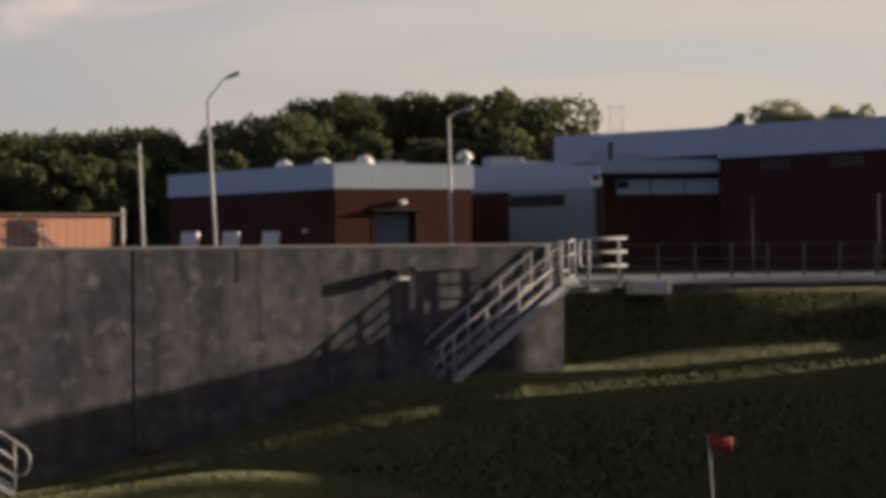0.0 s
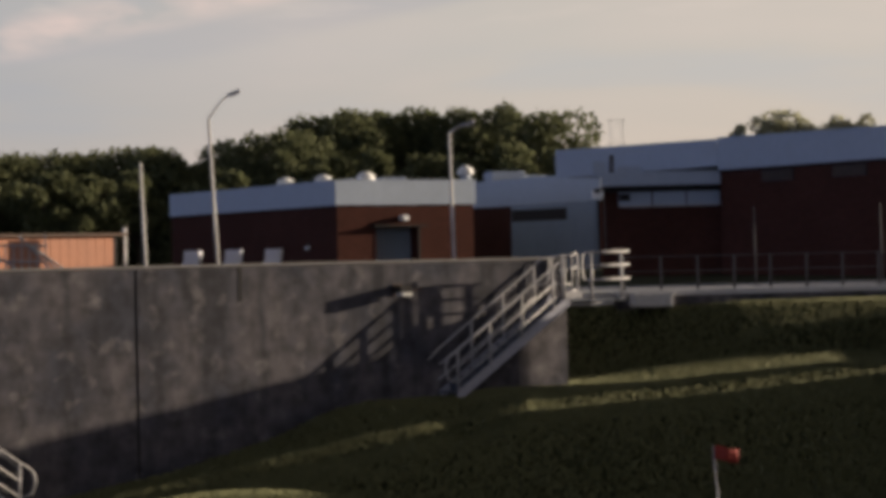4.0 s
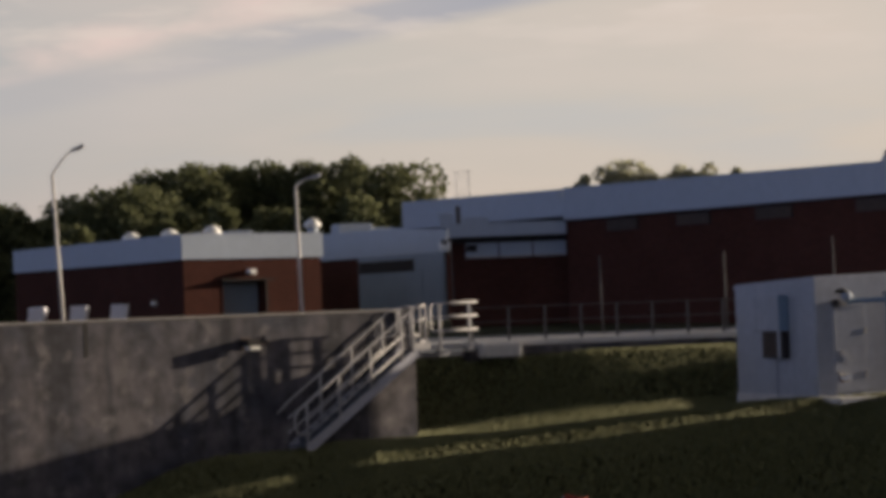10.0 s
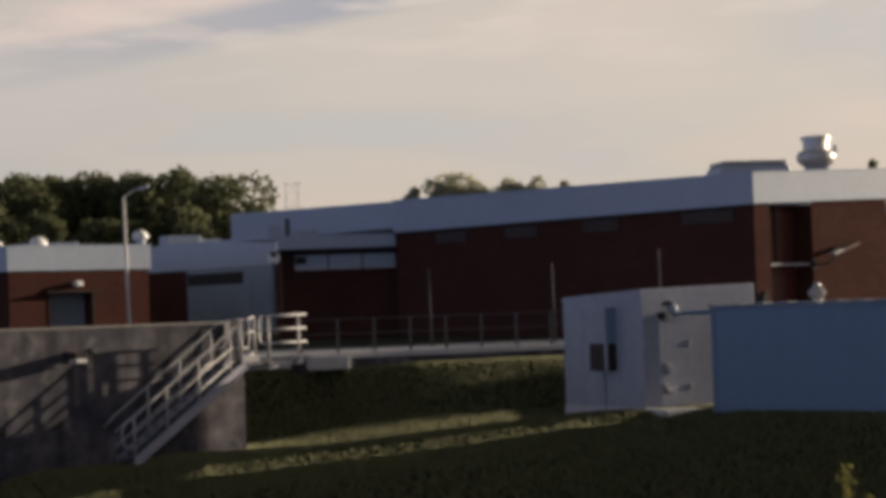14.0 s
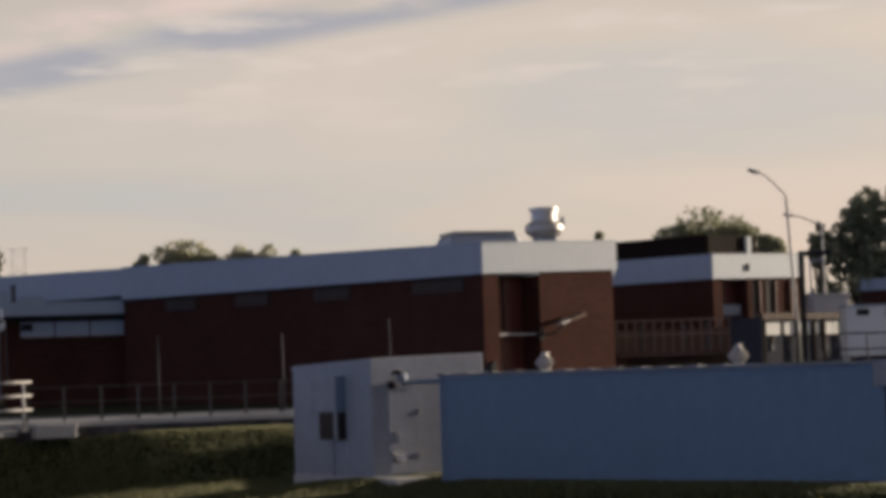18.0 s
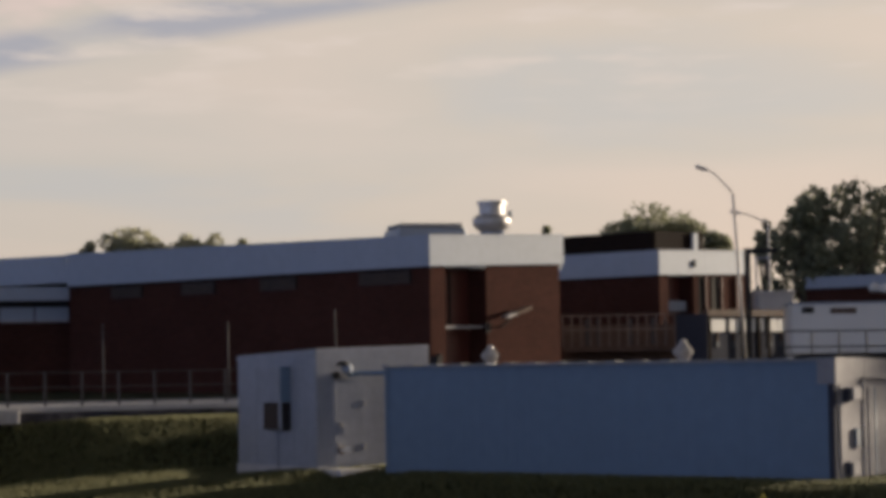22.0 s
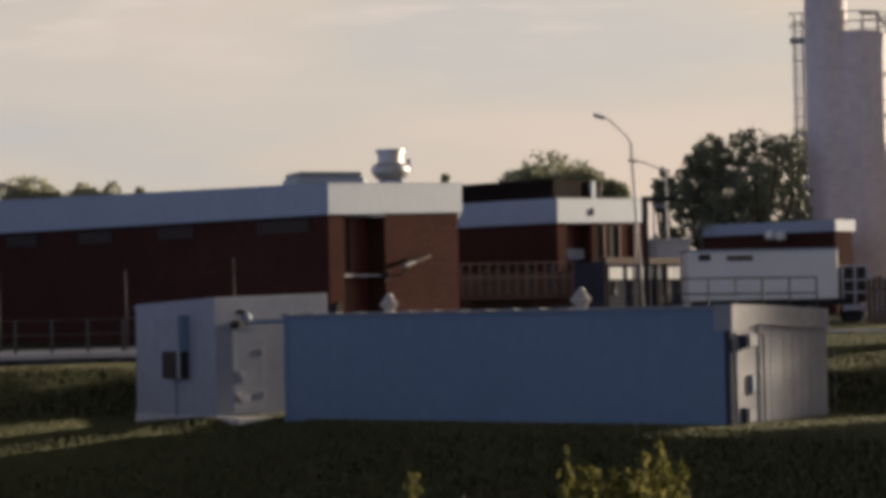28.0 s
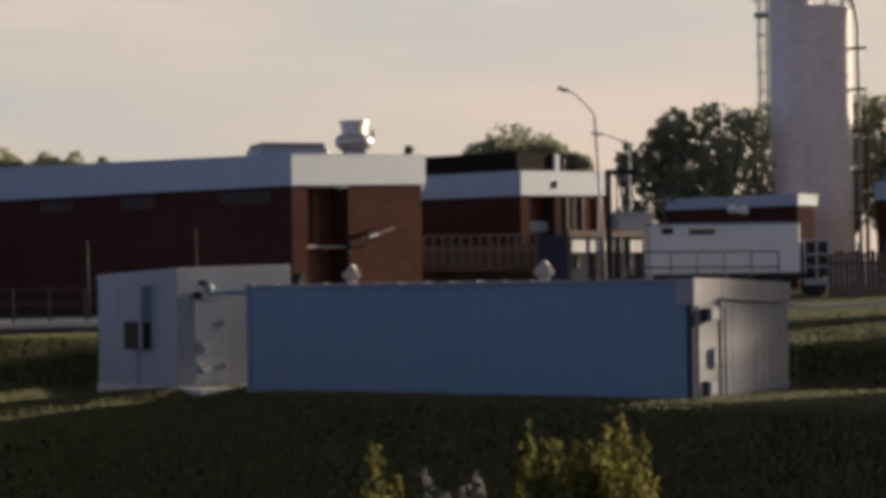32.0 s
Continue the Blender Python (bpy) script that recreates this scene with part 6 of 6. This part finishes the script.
# ---- shrubs in the foreground ----
def shrub(az, r, top_el, spread, seed, stems, label, leaf=LEAF_B):
    rng = np.random.default_rng(seed)
    x, y = polar(az, r)
    z0 = gz(x, y)
    h = height(top_el, r) - z0
    ob = thing("shrub", pose(x, y, z0), label, "shrub", "wild shrubs on the bank")
    allv, allf, k = [], [], 0
    for i in range(stems):
        a, d = rng.random() * 6.28, spread * rng.random() ** 0.6
        bx, by = d * math.cos(a), 0.6 * d * math.sin(a)
        sh = h * (0.42 + 0.5 * rng.random() ** 1.2) if i else h
        lean = np.array([0.12 * rng.normal(), 0.1 * rng.normal()])
        if i < 14:
            part("stem", tube(bmesh.new(), [(bx * 0.6, by * 0.6, -0.1), (bx, by, sh * 0.5), (bx + lean[0], by + lean[1], sh)], 0.014, 5, 0.005), BARK, ob)
        m = 120
        t = rng.random(m) ** 0.8
        p = np.stack([bx * (0.6 + 0.4 * np.minimum(1, 2 * t)) + lean[0] * t, by + lean[1] * t, 0.1 * sh + 0.9 * sh * t], 1)
        wd = (0.20 * (1 - t) ** 0.75 + 0.02)
        p[:, :2] += rng.normal(size=(m, 2)) * wd[:, None]
        up = rng.normal(size=(m, 3)) * 0.6 + np.array([0, 0, 0.8]); up /= np.linalg.norm(up, axis=1)[:, None]
        sd = np.cross(up, rng.normal(size=(m, 3))); sd /= np.linalg.norm(sd, axis=1)[:, None]
        s = (0.045 + 0.06 * rng.random(m))[:, None]
        v = np.stack([p - up * s, p + sd * s * 0.38, p + up * s, p - sd * s * 0.38], 1).reshape(-1, 3)
        allv.append(v); allf.append(np.arange(m * 4).reshape(-1, 4) + k); k += m * 4
    me = bpy.data.meshes.new("foliage")
    me.from_pydata(np.concatenate(allv).tolist(), [], np.concatenate(allf).tolist())
    me.materials.append(leaf)
    lf = new("foliage", me); lf.parent = ob


for az, el, sp, st, sd in ((19.1, -3.52, 0.42, 44, 1), (20.95, -3.40, 0.45, 46, 2), (20.1, -3.62, 0.6, 64, 3), (19.5, -4.15, 0.85, 60, 4), (18.2, -4.5, 0.5, 24, 5), (21.2, -4.2, 0.3, 22, 6),
                           (14.75, -4.15, 0.10, 6, 7), (15.1, -4.12, 0.10, 7, 8), (16.1, -4.75, 0.30, 14, 9), (17.1, -4.9, 0.5, 22, 10), (20.3, -4.7, 0.7, 34, 11)):
    low = sd in (9, 10)
    shrub(az, 34 + (sd % 3) * 0.5, el, sp, sd, st, "low grey-purple weeds between the shrubs" if low else "tangled yellow-green wild shrub on the grass bank", LEAF_G if low else LEAF_B)


# ---- blades of the lawn ----
rng = np.random.default_rng(9)
cnt = 760000
tx_ = rng.uniform(-17, 42, cnt); ty_ = rng.uniform(31, 74, cnt)
keep = np.abs(np.degrees(np.arctan2(tx_, ty_)) - 6.2) < 24
wall_side = (tx_ - wx) * N.x + (ty_ - wy) * N.y
keep &= (wall_side > 0.05) | ((tx_ - wx) * U.x + (ty_ - wy) * U.y > 3.74)
tx_, ty_ = tx_[keep], ty_[keep]
cnt = len(tx_)
tz_ = ground_z(tx_, ty_)
ang = radians(65.0) + rng.normal(size=cnt) * 0.35      # blades turned to show their sunlit faces to the camera
patch = 0.5 + 0.5 * np.sin(tx_ * 0.9 + 1.7 * np.sin(ty_ * 0.6)) * np.sin(ty_ * 1.1 + 1.3 * np.sin(tx_ * 0.5))
w_ = 0.022 + 0.030 * rng.random(cnt); h_ = 0.080 + (0.012 + 0.012 * patch) * rng.random(cnt)
dx_, dy_ = np.cos(ang) * w_, np.sin(ang) * w_
lx, ly = rng.normal(size=cnt) * 0.025, rng.normal(size=cnt) * 0.025
v = np.stack([np.stack([tx_ - dx_, ty_ - dy_, tz_ - 0.01], 1), np.stack([tx_ + dx_, ty_ + dy_, tz_ - 0.01], 1),
              np.stack([tx_ + lx + dx_ * 0.8, ty_ + ly + dy_ * 0.8, tz_ + h_], 1), np.stack([tx_ + lx - dx_ * 0.8, ty_ + ly - dy_ * 0.8, tz_ + h_ * 0.94], 1)], 1).reshape(-1, 3)
me = bpy.data.meshes.new("grass_blades")
me.vertices.add(cnt * 4); me.vertices.foreach_set("co", v.ravel())
me.loops.add(cnt * 4); me.loops.foreach_set("vertex_index", np.arange(cnt * 4, dtype=np.int32))
me.polygons.add(cnt); me.polygons.foreach_set("loop_start", np.arange(0, cnt * 4, 4, dtype=np.int32))
me.update(calc_edges=True)
me.materials.append(leaf_material("grass_blade", (0.152, 0.155, 0.078), (0.215, 0.215, 0.107), 0.1))
tagged(new("grass_blades", me), "short uneven grass blades over the mown lawn", "grass", kind="stuff")
